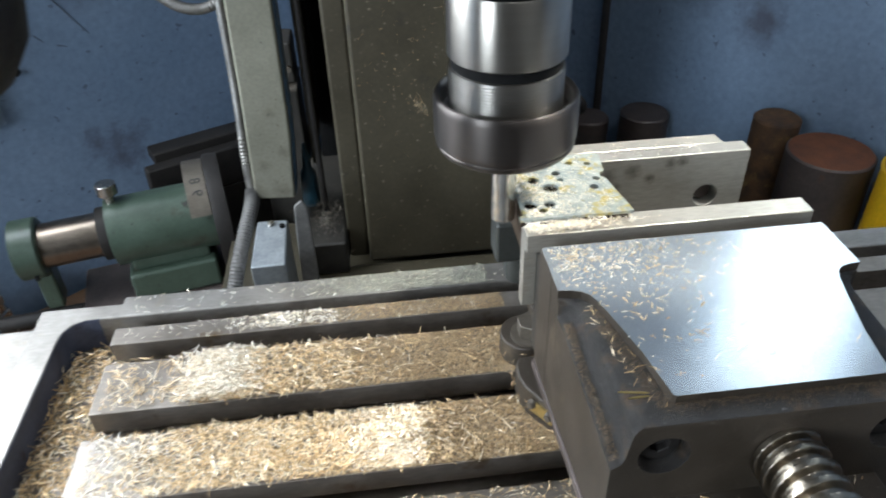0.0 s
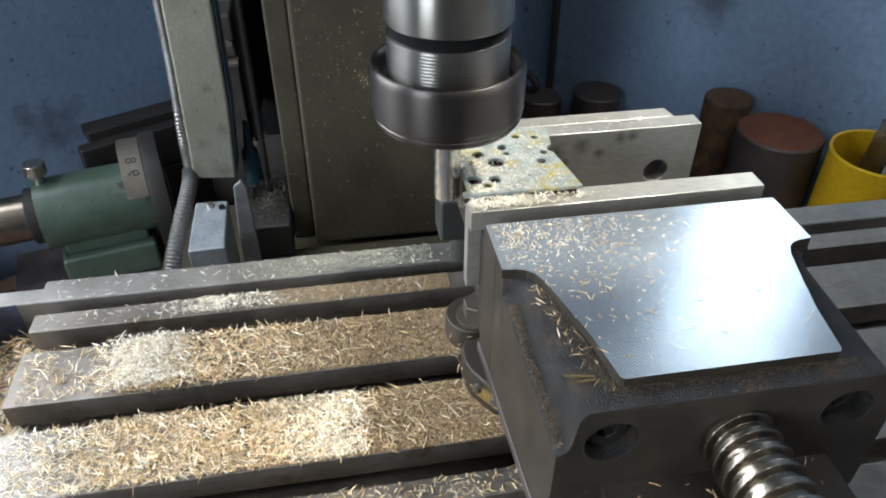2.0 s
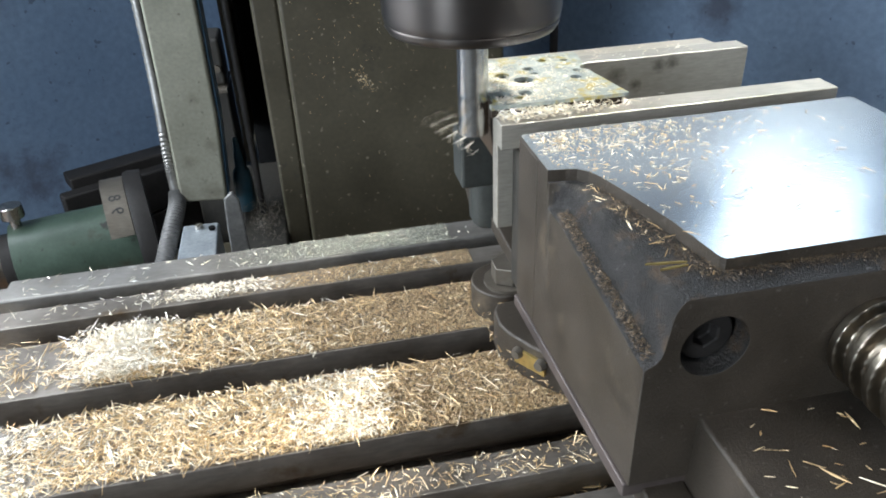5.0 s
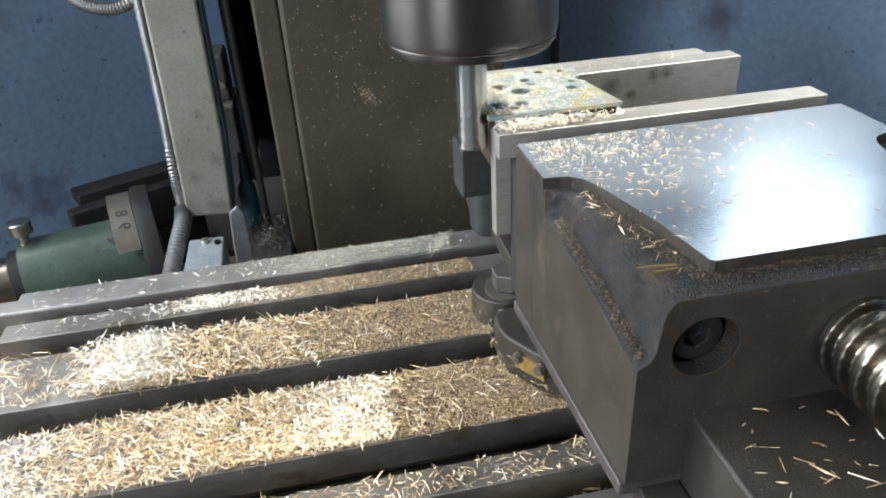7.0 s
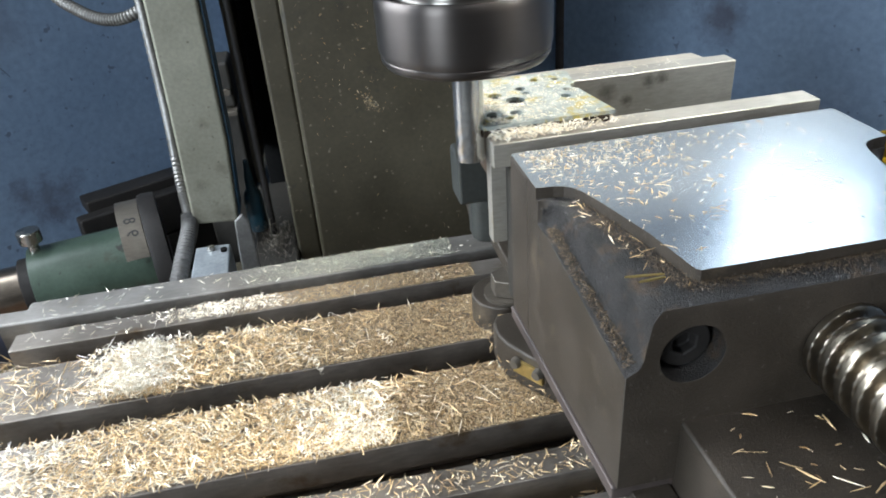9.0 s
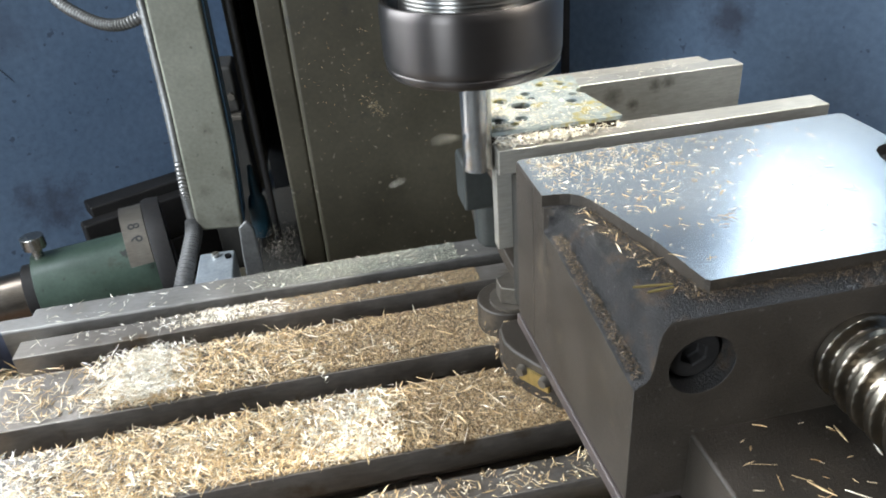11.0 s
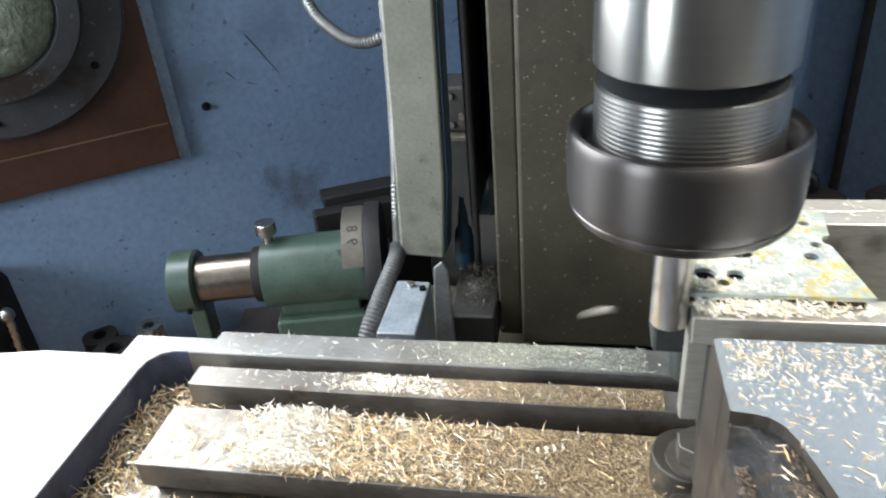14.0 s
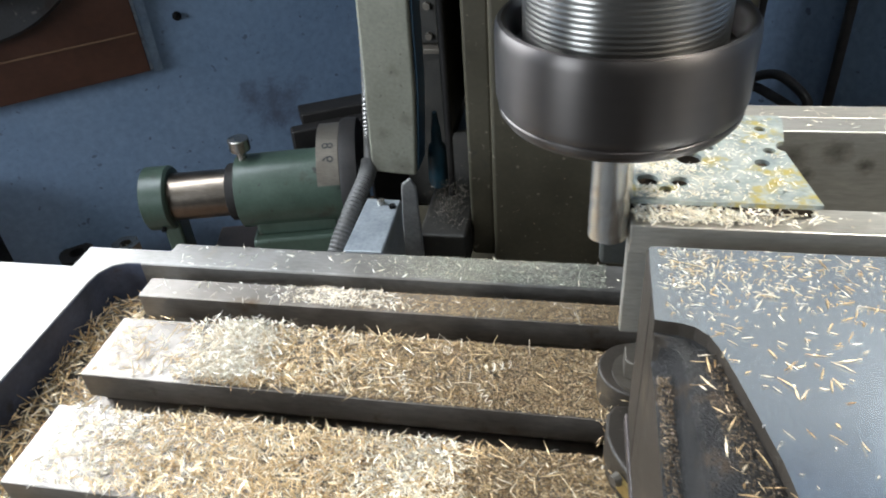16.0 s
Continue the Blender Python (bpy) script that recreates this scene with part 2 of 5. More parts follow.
M_BLOCK = surface("blackened_block", (0.030, 0.033, 0.030), (0.052, 0.055, 0.050), (0.4, 0.55), 0.3, 40, 400, 0.2)
M_BRASS = surface("brass", (0.55, 0.40, 0.14), (0.66, 0.50, 0.2), (0.3, 0.45), 0.9, 60, 400, 0.1)
M_CABLE = surface("rubber_cable", (0.015, 0.013, 0.012), (0.035, 0.03, 0.028), (0.5, 0.65), 0.0, 60, 300, 0.1)
M_CONCRETE = surface("concrete", (0.16, 0.155, 0.15), (0.25, 0.24, 0.23), (0.7, 0.9), 0.0, 5, 120, 0.3)
M_CEIL = surface("whitewash", (0.55, 0.55, 0.53), (0.66, 0.66, 0.64), (0.7, 0.9), 0.0, 4, 100, 0.2)
M_BLUE = surface("blue_plastic", (0.006, 0.028, 0.042), (0.014, 0.05, 0.07), (0.3, 0.45), 0.0, 40, 300, 0.1)
M_SIDE = surface("deep_blue_side", (0.014, 0.045, 0.085), (0.026, 0.075, 0.13), (0.4, 0.6), 0.0, 20, 300, 0.1, (1, 1, 1), (0.02, 0.025, 0.03), 40, 0.6)
M_GLASS = surface("rippled_glass", (0.17, 0.20, 0.14), (0.32, 0.36, 0.27), (0.08, 0.16), 0.0, 60, 170, 4.0, (1, 1, 1), (0.50, 0.56, 0.44), 120, 0.62, contrast=1.0)
M_INK = surface("engraved_ink", (0.01, 0.01, 0.01), (0.02, 0.02, 0.02), (0.6, 0.7), 0.0)
M_STAIN = surface("wall_scratch", (0.05, 0.055, 0.07), (0.08, 0.085, 0.10), (0.6, 0.8), 0.0)


def chip_material(name, dark, light, white):
    """Turnings: each sliver takes its own tone between bronze and pale gold."""
    m, n, l, b = nodes_of(name)
    g = n.new("ShaderNodeNewGeometry")
    col = ramp(n, l, g.outputs["Random Per Island"], [(0.0, dark), (0.55, light), (1.0, white)])
    l.new(col, b.inputs["Base Color"])
    b.inputs["Metallic"].default_value, b.inputs["Roughness"].default_value = 0.35, 0.34
    return m


M_CHIP = chip_material("brass_turnings", (0.48, 0.295, 0.125), (0.84, 0.62, 0.34), (0.95, 0.87, 0.70))
M_FINE = chip_material("fine_brass_dust", (0.21, 0.128, 0.060), (0.41, 0.275, 0.14), (0.70, 0.55, 0.34))
M_GRIME = chip_material("brown_grit", (0.05, 0.034, 0.020), (0.105, 0.072, 0.043), (0.23, 0.17, 0.105))
M_SHAVE = chip_material("dull_shavings", (0.02, 0.016, 0.011), (0.055, 0.044, 0.030), (0.26, 0.23, 0.18))
M_LIT_DUST = chip_material("lamplit_olive_dust", (0.26, 0.25, 0.18), (0.44, 0.44, 0.34), (0.75, 0.75, 0.62))
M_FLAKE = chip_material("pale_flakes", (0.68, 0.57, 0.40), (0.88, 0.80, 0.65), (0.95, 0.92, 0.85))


# ---- mesh helpers ----
def finish(name, bm, material, parent=None, label="", smooth=False, bevel=0.0, segments=2):
    me = bpy.data.meshes.new(name)
    bmesh.ops.recalc_face_normals(bm, faces=bm.faces)
    bm.to_mesh(me)
    bm.free()
    for mt in (material if isinstance(material, (list, tuple)) else [material]):
        me.materials.append(mt)
    ob = new(name, me)
    if smooth:
        for p in me.polygons:
            p.use_smooth = True
        me.set_sharp_from_angle(angle=radians(40))
    if bevel:
        md = ob.modifiers.new("bevel", "BEVEL")
        md.width, md.segments, md.limit_method, md.angle_limit = bevel, segments, "ANGLE", radians(35)
        md.harden_normals = True
        for p in me.polygons:
            p.use_smooth = True
    if parent:
        ob.parent = parent
    if label:
        ob["label"] = label
    return ob


def part(name, bm, material, parent, label="", **kw):
    return finish(name, bm, material, parent, label, **kw)


def empty(name, label, category, at=(0, 0, 0), group="", kind=""):
    ob = new(name)
    ob.location = at
    ob.empty_display_size = 0.02
    return tagged(ob, label, category, group, kind)


def add_box(bm, lo, hi, m=None):
    r = bmesh.ops.create_cube(bm, size=1.0)
    c = [(a + b) / 2 for a, b in zip(lo, hi)]
    s = [b - a for a, b in zip(lo, hi)]
    for v in r["verts"]:
        v.co = Vector([c[i] + v.co[i] * s[i] for i in range(3)])
        if m:
            v.co = m @ v.co
    return r["verts"]


def box(lo, hi, m=None):
    bm = bmesh.new()
    add_box(bm, lo, hi, m)
    return bm


def add_cyl(bm, a, b, r1, r2=None, seg=32):
    a, b = Vector(a), Vector(b)
    d = b - a
    m = Matrix.Translation((a + b) / 2) @ d.to_track_quat("Z", "Y").to_matrix().to_4x4()
    return bmesh.ops.create_cone(bm, cap_ends=True, segments=seg, radius1=r1, radius2=r1 if r2 is None else r2, depth=d.length, matrix=m)["verts"]


def cyl(a, b, r1, r2=None, seg=32):
    bm = bmesh.new()
    add_cyl(bm, a, b, r1, r2, seg)
    return bm


def prism(points, z0, z1):
    bm = bmesh.new()
    add_prism(bm, points, z0, z1)
    return bm


def add_prism(bm, points, z0, z1):
    lo = [bm.verts.new((x, y, z0)) for x, y in points]
    hi = [bm.verts.new((x, y, z1)) for x, y in points]
    k = len(points)
    bm.faces.new(hi)
    bm.faces.new(lo[::-1])
    for i in range(k):
        bm.faces.new((lo[i], lo[(i + 1) % k], hi[(i + 1) % k], hi[i]))


def loft(rings):
    """Closed body through rings of the same number of points."""
    bm = bmesh.new()
    vs = [[bm.verts.new(p) for p in ring] for ring in rings]
    k = len(rings[0])
    bm.faces.new(vs[-1])
    bm.faces.new(vs[0][::-1])
    for a, b in zip(vs, vs[1:]):
        for i in range(k):
            bm.faces.new((a[i], a[(i + 1) % k], b[(i + 1) % k], b[i]))
    return bm


def lathe(profile, seg=96, at=(0, 0, 0)):
    """Turned body: (radius, height) pairs about the z axis."""
    bm = bmesh.new()
    rings = []
    for r, z in profile:
        if r < 1e-6:
            rings.append([bm.verts.new((at[0], at[1], at[2] + z))])
        else:
            rings.append([bm.verts.new((at[0] + r * math.cos(2 * math.pi * i / seg), at[1] + r * math.sin(2 * math.pi * i / seg), at[2] + z)) for i in range(seg)])
    for a, b in zip(rings, rings[1:]):
        for i in range(seg):
            j = (i + 1) % seg
            if len(a) == 1 and len(b) > 1:
                bm.faces.new((a[0], b[i], b[j]))
            elif len(b) == 1 and len(a) > 1:
                bm.faces.new((a[i], a[j], b[0]))
            elif len(a) > 1:
                bm.faces.new((a[i], a[j], b[j], b[i]))
    return bm


def tube(points, r, seg=10, ribs=0.0, closed_step=None):
    """Round tube along a smooth line; ribs: how far every second ring stands proud."""
    pts = [Vector(p) for p in points]
    line = []
    n = len(pts)
    step = closed_step or 8
    for i in range(n - 1):
        p0, p1, p2, p3 = pts[max(i - 1, 0)], pts[i], pts[i + 1], pts[min(i + 2, n - 1)]
        for k in range(step):
            t = k / step
            line.append(0.5 * (2 * p1 + (p2 - p0) * t + (2 * p0 - 5 * p1 + 4 * p2 - p3) * t * t + (3 * p1 - p0 - 3 * p2 + p3) * t ** 3))
    line.append(pts[-1])
    bm = bmesh.new()
    rings = []
    for i, p in enumerate(line):
        d = (line[min(i + 1, len(line) - 1)] - line[max(i - 1, 0)]).normalized()
        q = d.to_track_quat("Z", "Y")
        rr = r + (ribs if i % 2 else 0)
        rings.append([bm.verts.new(p + q @ Vector((rr * math.cos(2 * math.pi * k / seg), rr * math.sin(2 * math.pi * k / seg), 0))) for k in range(seg)])
    for a, b in zip(rings, rings[1:]):
        for i in range(seg):
            bm.faces.new((a[i], a[(i + 1) % seg], b[(i + 1) % seg], b[i]))
    bm.faces.new(rings[0][::-1])
    bm.faces.new(rings[-1])
    return bm


def carve(ob, cutters):
    """Cuts the cutter bodies out of ob's mesh for good."""
    c = bmesh.new()
    for cb in cutters:
        me = bpy.data.meshes.new("tmp")
        cb.to_mesh(me)
        cb.free()
        c.from_mesh(me)
        bpy.data.meshes.remove(me)
    bmesh.ops.recalc_face_normals(c, faces=c.faces)
    me = bpy.data.meshes.new("cut")
    c.to_mesh(me)
    c.free()
    tool = new("cut", me)
    md = ob.modifiers.new("cut", "BOOLEAN")
    md.operation, md.object, md.solver = "DIFFERENCE", tool, "EXACT"
    while ob.modifiers[0] != md:
        ob.modifiers.move(ob.modifiers.find(md.name), 0)
    others = [(k, k.show_viewport) for k in ob.modifiers if k != md]
    for k, _ in others:
        k.show_viewport = False
    bpy.context.view_layer.update()
    done = bpy.data.meshes.new_from_object(ob.evaluated_get(bpy.context.evaluated_depsgraph_get()))
    for k, v in others:
        k.show_viewport = v
    ob.modifiers.remove(md)
    old = ob.data
    ob.data = done
    done.name = ob.name
    bpy.data.objects.remove(tool)
    bpy.data.meshes.remove(me)
    bpy.data.meshes.remove(old)
    return ob


RIDING = []  # all that travels with the machine table


def rides(ob):
    RIDING.append(ob)
    return ob


# ---- the shop: a corner behind the machine, turned to it ----
TURN_L = math.atan2(0.113, 0.139)
CORNER = Vector((0.051, 1.398, 0))
U = Vector((math.cos(TURN_L), math.sin(TURN_L), 0))      # along the wall with the board, towards the corner
V = Vector((math.sin(TURN_L), -math.cos(TURN_L), 0))     # along the other wall, away from the corner
ROOM = Matrix.Translation(CORNER) @ Matrix((( -U.x, V.x, 0, 0), (-U.y, V.y, 0, 0), (0, 0, 1, 0), (0, 0, 0, 1)))
# in ROOM's frame x runs from the corner along the wall with the board, y from the corner along the other wall
LX, LY, LZ = 3.4, 3.8, 2.7
tagged(finish("floor", box((-0.1, -0.1, -0.1), (LX + 0.1, LY + 0.1, 0.0), ROOM), M_CONCRETE), "worn grey concrete workshop floor", "floor", kind="structure")
tagged(finish("ceiling", box((-0.1, -0.1, LZ), (LX + 0.1, LY + 0.1, LZ + 0.1), ROOM), M_CEIL), "whitewashed ceiling of the workshop", "ceiling", kind="structure")
bm = box((-0.12, -0.12, 0), (LX + 0.12, 0.0, 1.15), ROOM)
add_box(bm, (-0.12, -0.12, 1.95), (LX + 0.12, 0.0, LZ), ROOM)
add_box(bm, (-0.12, -0.12, 1.15), (0.77, 0.0, 1.95), ROOM)
add_box(bm, (1.75, -0.12, 1.15), (LX + 0.12, 0.0, 1.95), ROOM)
tagged(finish("wall_north", bm, M_WALL), "scuffed blue painted wall behind the dividing head", "wall", kind="structure")
bm = box((-0.12, 0.0, 0), (0.0, LY, 1.27), ROOM)
add_box(bm, (-0.12, 0.0, 1.74), (0.0, LY, LZ), ROOM)
add_box(bm, (-0.12, 0.0, 1.27), (0.0, 0.64, 1.74), ROOM)
add_box(bm, (-0.12, 1.03, 1.27), (0.0, LY, 1.74), ROOM)
tagged(finish("wall_east", bm, M_WALL), "stained blue painted wall behind the bar stock", "wall", kind="structure")
tagged(finish("wall_south", box((-0.12, LY, 0), (LX + 0.12, LY + 0.12, LZ), ROOM), M_UNSEEN_WALL), "unseen plain grey wall behind the operator", "wall", kind="structure")
# unseen side wall, its opening made only for the fill light
bm = box((LX, 0.0, 0), (LX + 0.12, LY, 1.15), ROOM)
add_box(bm, (LX, 0.0, 2.15), (LX + 0.12, LY, LZ), ROOM)
add_box(bm, (LX, 0.0, 1.15), (LX + 0.12, 0.48, 2.15), ROOM)
add_box(bm, (LX, 1.52, 1.15), (LX + 0.12, LY, 2.15), ROOM)
tagged(finish("wall_west", bm, M_UNSEEN_WALL), "unseen plain grey side wall of the workshop", "wall", kind="structure")
BENCH = 0.520
bench = empty("bench", "oily brown wooden bench along the blue wall", "bench")
part("bench_top", box((0.012, 0.012, BENCH - 0.05), (2.3, 0.42, BENCH), ROOM), M_BENCH, bench, bevel=0.003)
for a, b in ((0.10, 0.10), (2.2, 0.10), (2.2, 0.36), (1.1, 0.36)):
    part("leg", box((a - 0.03, b - 0.03, 0), (a + 0.03, b + 0.03, BENCH - 0.0505), ROOM), M_BENCH, bench)
side_bench = empty("side_bench", "brown wooden bench under the bar stock", "bench")
part("bench_top", box((0.012, 0.424, BENCH - 0.05), (0.30, 2.2, BENCH), ROOM), M_BENCH, side_bench, bevel=0.003)
for a, b in ((0.06, 2.1), (0.25, 2.1), (0.25, 0.9), (0.06, 0.9)):
    part("leg", box((a - 0.03, b - 0.03, 0), (a + 0.03, b + 0.03, BENCH - 0.0505), ROOM), M_BENCH, side_bench)


def on_left_wall(s, z, out=0.0):
    """Place on the wall with the board: s metres from the corner."""
    return CORNER - U * s + V * out + Vector((0, 0, z))


def on_right_wall(s, z, out=0.0):
    return CORNER + V * s - U * out + Vector((0, 0, z))


def left_frame(s, z, out=0.0):
    """x along the wall to the corner, y up, z out of the wall."""
    o = on_left_wall(s, z, out)
    return Matrix(((U.x, 0, V.x, o.x), (U.y, 0, V.y, o.y), (0, 1, 0, o.z), (0, 0, 0, 1)))


def right_frame(s, z, out=0.0):
    o = on_right_wall(s, z, out)
    return Matrix(((V.x, 0, -U.x, o.x), (V.y, 0, -U.y, o.y), (0, 1, 0, o.z), (0, 0, 0, 1)))


# ---- the milling machine ----
mill = empty("milling_machine", "olive painted milling machine column with its knee", "milling machine")
bm = box((-0.0405, 0.622, 0.7525), (0.145, 0.80, 1.9))
part("column_way", bm, M_COLUMN, mill, "olive painted way speckled with chips", bevel=0.004)
bm = box((-0.062, 0.634, 0.7525), (-0.0407, 0.80, 1.9))
part("column_flank", bm, M_COLUMN, mill, bevel=0.003)
part("column_body", box((-0.112, 0.801, 0.0), (0.150, 1.0, 0.7645)), M_COLUMN, mill)
# core is near black, not olive: the gap's shade put into its colour
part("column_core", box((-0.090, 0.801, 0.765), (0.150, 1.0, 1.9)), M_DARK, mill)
part("knee", box((-0.22, 0.19, 0.30), (0.30, 0.80, 0.700)), M_COLUMN, mill, bevel=0.01)
part("saddle", box((-0.10, 0.455, 0.702), (0.22, 0.621, 0.752)), M_COLUMN, mill, "dark oily saddle top", bevel=0.004)
part("foot_ledge", box((-0.1045, 0.606, 0.7525), (-0.0624, 0.80, 0.7920)), M_OIL_SHADE, mill, "black oily ledge piled with shavings", bevel=0.003)
part("base", box((-0.35, 0.0, 0.0), (0.35, 0.80, 0.299)), M_COLUMN, mill, bevel=0.01)
part("head", box((-0.10, 0.18, 1.50), (0.18, 0.80, 1.90)), M_COLUMN, mill, bevel=0.02)
part("feed_lever", tube([(-0.100, 0.30, 1.56), (-0.150, 0.27, 1.45), (-0.165, 0.22, 1.30), (-0.157, 0.20, 1.20)], 0.008, 14), M_BLACKIRON, mill, "dark bent feed lever", smooth=True)
part("lever_ball", lathe([(0, -0.036), (0.014, -0.0332), (0.0255, -0.0255), (0.0332, -0.014), (0.036, 0.0), (0.0332, 0.014), (0.0255, 0.0255), (0.014, 0.0332), (0, 0.036)], 40, (-0.157, 0.20, 1.171)), M_BLACKIRON, mill, "black ball of the feed lever", smooth=True)
part("guide_rod", cyl((-0.0845, 0.672, 0.793), (-0.0845, 0.672, 1.4), 0.0032, seg=14), M_BLACKIRON, mill, smooth=True)
part("cover_strip", box((-0.0930, 0.695, 0.84), (-0.0880, 0.80, 1.5)), M_COLUMN, mill, "dull olive cover strip")

# the switch bracket on the column's flank
bracket = empty("switch_bracket", "pale grey-green painted steel arm with scuffed paint", "bracket")
bm = bmesh.new()
pts = [(-0.1555, 0.8225), (-0.114, 0.8195), (-0.108, 0.90), (-0.104, 1.10), (-0.100, 1.5), (-0.142, 1.5), (-0.147, 1.06), (-0.1505, 0.94)]
a = [bm.verts.new((x, 0.657, z)) for x, z in pts]
b = [bm.verts.new((x, 0.694, z)) for x, z in pts]
bm.faces.new(a), bm.faces.new(b[::-1])
for i in range(len(pts)):
    bm.faces.new((a[i], a[(i + 1) % 8], b[(i + 1) % 8], b[i]))
part("arm", bm, M_BRACKET, bracket, bevel=0.003)
pts = [(-0.1132, 0.824), (-0.1072, 0.90), (-0.1032, 1.10), (-0.0992, 1.498), (-0.0980, 1.498), (-0.1020, 1.10), (-0.1060, 0.90), (-0.1120, 0.824)]
bm = loft([[(x, y, z) for x, z in pts] for y in (0.661, 0.690)])
part("side_face", bm, M_SIDE, bracket, "deep blue side of the arm")
housing = empty("steel_housing", "oily brown steel housing standing behind the switch arm", "housing")
part("body", box((-0.172, 0.842, 0.5205), (-0.1135, 0.905, 0.8635)), M_OIL_SHADE, housing, bevel=0.003)
part("flange", box((-0.174, 0.836, 0.8637), (-0.1132, 0.905, 0.8690)), M_DIAL, housing, "dull grey flange", bevel=0.001)
part("top_cover", box((-0.168, 0.848, 0.8692), (-0.1140, 0.900, 0.9220)), M_OIL_SHADE, housing, "dark brown top cover", bevel=0.004)
for x, z in ((-0.134, 0.880), (-0.121, 0.889), (-0.134, 0.912)):
    part("bolt", cyl((x, 0.8478, z), (x, 0.8430, z), 0.0042, seg=6), M_DIAL, housing)
box_ = empty("junction_box", "small galvanised sheet metal junction box", "box")
bm = bmesh.new()
add_prism(bm, [(-0.152, 0.546), (-0.119, 0.547), (-0.121, 0.625), (-0.1525, 0.626)], 0.702, 0.815)
part("body", bm, M_ZINC, box_, bevel=0.002)
part("screw", cyl((-0.1375, 0.617, 0.815), (-0.1375, 0.617, 0.8185), 0.0035, seg=12), M_BRIGHT, box_)
part("screw", cyl((-0.126, 0.612, 0.815), (-0.126, 0.612, 0.8175), 0.003, seg=12), M_DARK, box_)
bm = bmesh.new()
pts = [(-0.1105, 0.702), (-0.0930, 0.702), (-0.0930, 0.80), (-0.0938, 0.858), (-0.0985, 0.866), (-0.1060, 0.860), (-0.1082, 0.83), (-0.1098, 0.78)]
a = [bm.verts.new((x, 0.576, z)) for x, z in pts]
b = [bm.verts.new((x, 0.5795, z)) for x, z in pts]
bm.faces.new(a), bm.faces.new(b[::-1])
for i in range(8):
    bm.faces.new((a[i], a[(i + 1) % 8], b[(i + 1) % 8], b[i]))
tagged(finish("edge_strip", bm, M_SLEEVE, bevel=0.002), "upright weathered grey steel strip beside the junction box", "strip")
conduit = empty("flex_conduit", "ribbed grey metal flexible conduit hanging beside the arm", "conduit")
part("hose", tube([(-0.176, 0.80, 1.30), (-0.166, 0.74, 1.06), (-0.164, 0.715, 0.93), (-0.164, 0.69, 0.850), (-0.1585, 0.664, 0.829)], 0.0042, 12, 0.0009, 34), M_FLEX, conduit, smooth=True)
part("sleeve", tube([(-0.158, 0.664, 0.830), (-0.1595, 0.650, 0.820), (-0.167, 0.615, 0.803), (-0.176, 0.585, 0.778), (-0.1825, 0.570, 0.745), (-0.184, 0.565, 0.702)], 0.0070, 16, 0.0011, 22), M_SLEEVE, conduit, "thicker grey corrugated sleeve", smooth=True)
tagged(finish("flex_loop", tube([(-0.285, 0.86, 1.12), (-0.262, 0.80, 1.035), (-0.225, 0.765, 1.005), (-0.185, 0.742, 1.000), (-0.14, 0.745, 1.02)], 0.0050, 12, 0.0010, 30), M_FLEX, smooth=True), "looped grey metal flexible conduit", "conduit")
tagged(finish("coolant_bottle", lathe([(0, 0), (0.0090, 0), (0.0098, 0.003), (0.0094, 0.032), (0.0080, 0.041), (0.005, 0.045), (0.0045, 0.058), (0.0030, 0.066), (0.0022, 0.075), (0, 0.076)], 24, (-0.1000, 0.690, 0.7925)), M_BLUE, smooth=True), "grimy blue plastic oil bottle tucked beside the column", "bottle")

# ---- spindle, collet chuck and end mill ----
AX, AY = 0.0417, 0.3059
chuck = empty("collet_chuck", "polished steel collet chuck turning under the spindle", "collet chuck", (AX, AY, 0))
NB = 1.0553
nut_profile = [(0.0075, NB + 0.003), (0.020, NB + 0.0015), (0.0310, NB), (0.0335, NB + 0.0008), (0.0350, NB + 0.0030), (0.0351, NB + 0.0042), (0.0347, NB + 0.0046), (0.0352, NB + 0.0052),
               (0.0358, NB + 0.008), (0.0359, NB + 0.025), (0.0357, NB + 0.0275), (0.0349, NB + 0.0288), (0.0338, NB + 0.0290), (0.0326, NB + 0.0283), (0.0318, NB + 0.0265), (0.0314, NB + 0.020), (0.028, NB + 0.0195), (0.0075, NB + 0.0195)]
part("nut", lathe(nut_profile, 128), M_NUT, chuck, "smooth dark steel clamping nut", smooth=True)
thread = [(0.0, NB + 0.016), (0.0276, NB + 0.016)]
z = NB + 0.0165
while z < 1.0972:
    thread += [(0.02785, z), (0.0280, z + 0.0006), (0.0280, z + 0.0009), (0.02785, z + 0.0013)]
    z += 0.0015
thread += [(0.0279, 1.0980), (0.0262, 1.0983), (0.0262, 1.0990), (0, 1.0990)]
part("thread", lathe(thread, 128), M_THREAD, chuck, "fine bright thread", smooth=True)
part("groove_ring", lathe([(0, 1.0983), (0.0268, 1.0983), (0.0268, 1.1037), (0, 1.1037)], 96), M_DARK, chuck, "black relief groove", smooth=True)
part("shank", lathe([(0, 1.1035), (0.0278, 1.1035), (0.0286, 1.1043), (0.0286, 1.1340), (0.0280, 1.1352), (0, 1.1352)], 128), M_SHANK, chuck, smooth=True)
part("seal_ring", lathe([(0, 1.135), (0.0276, 1.135), (0.0286, 1.137), (0.0286, 1.1415), (0, 1.1415)], 96), M_DARK, chuck, "black rubber seal ring", smooth=True)
part("spindle_nose", lathe([(0, 1.1415), (0.0290, 1.1415), (0.0302, 1.1435), (0.0302, 1.515), (0, 1.515)], 128), M_SHANK, chuck, smooth=True)
cutter = empty("end_mill", "bright steel end mill cutting the plate's edge", "end mill", (AX, AY, 0))


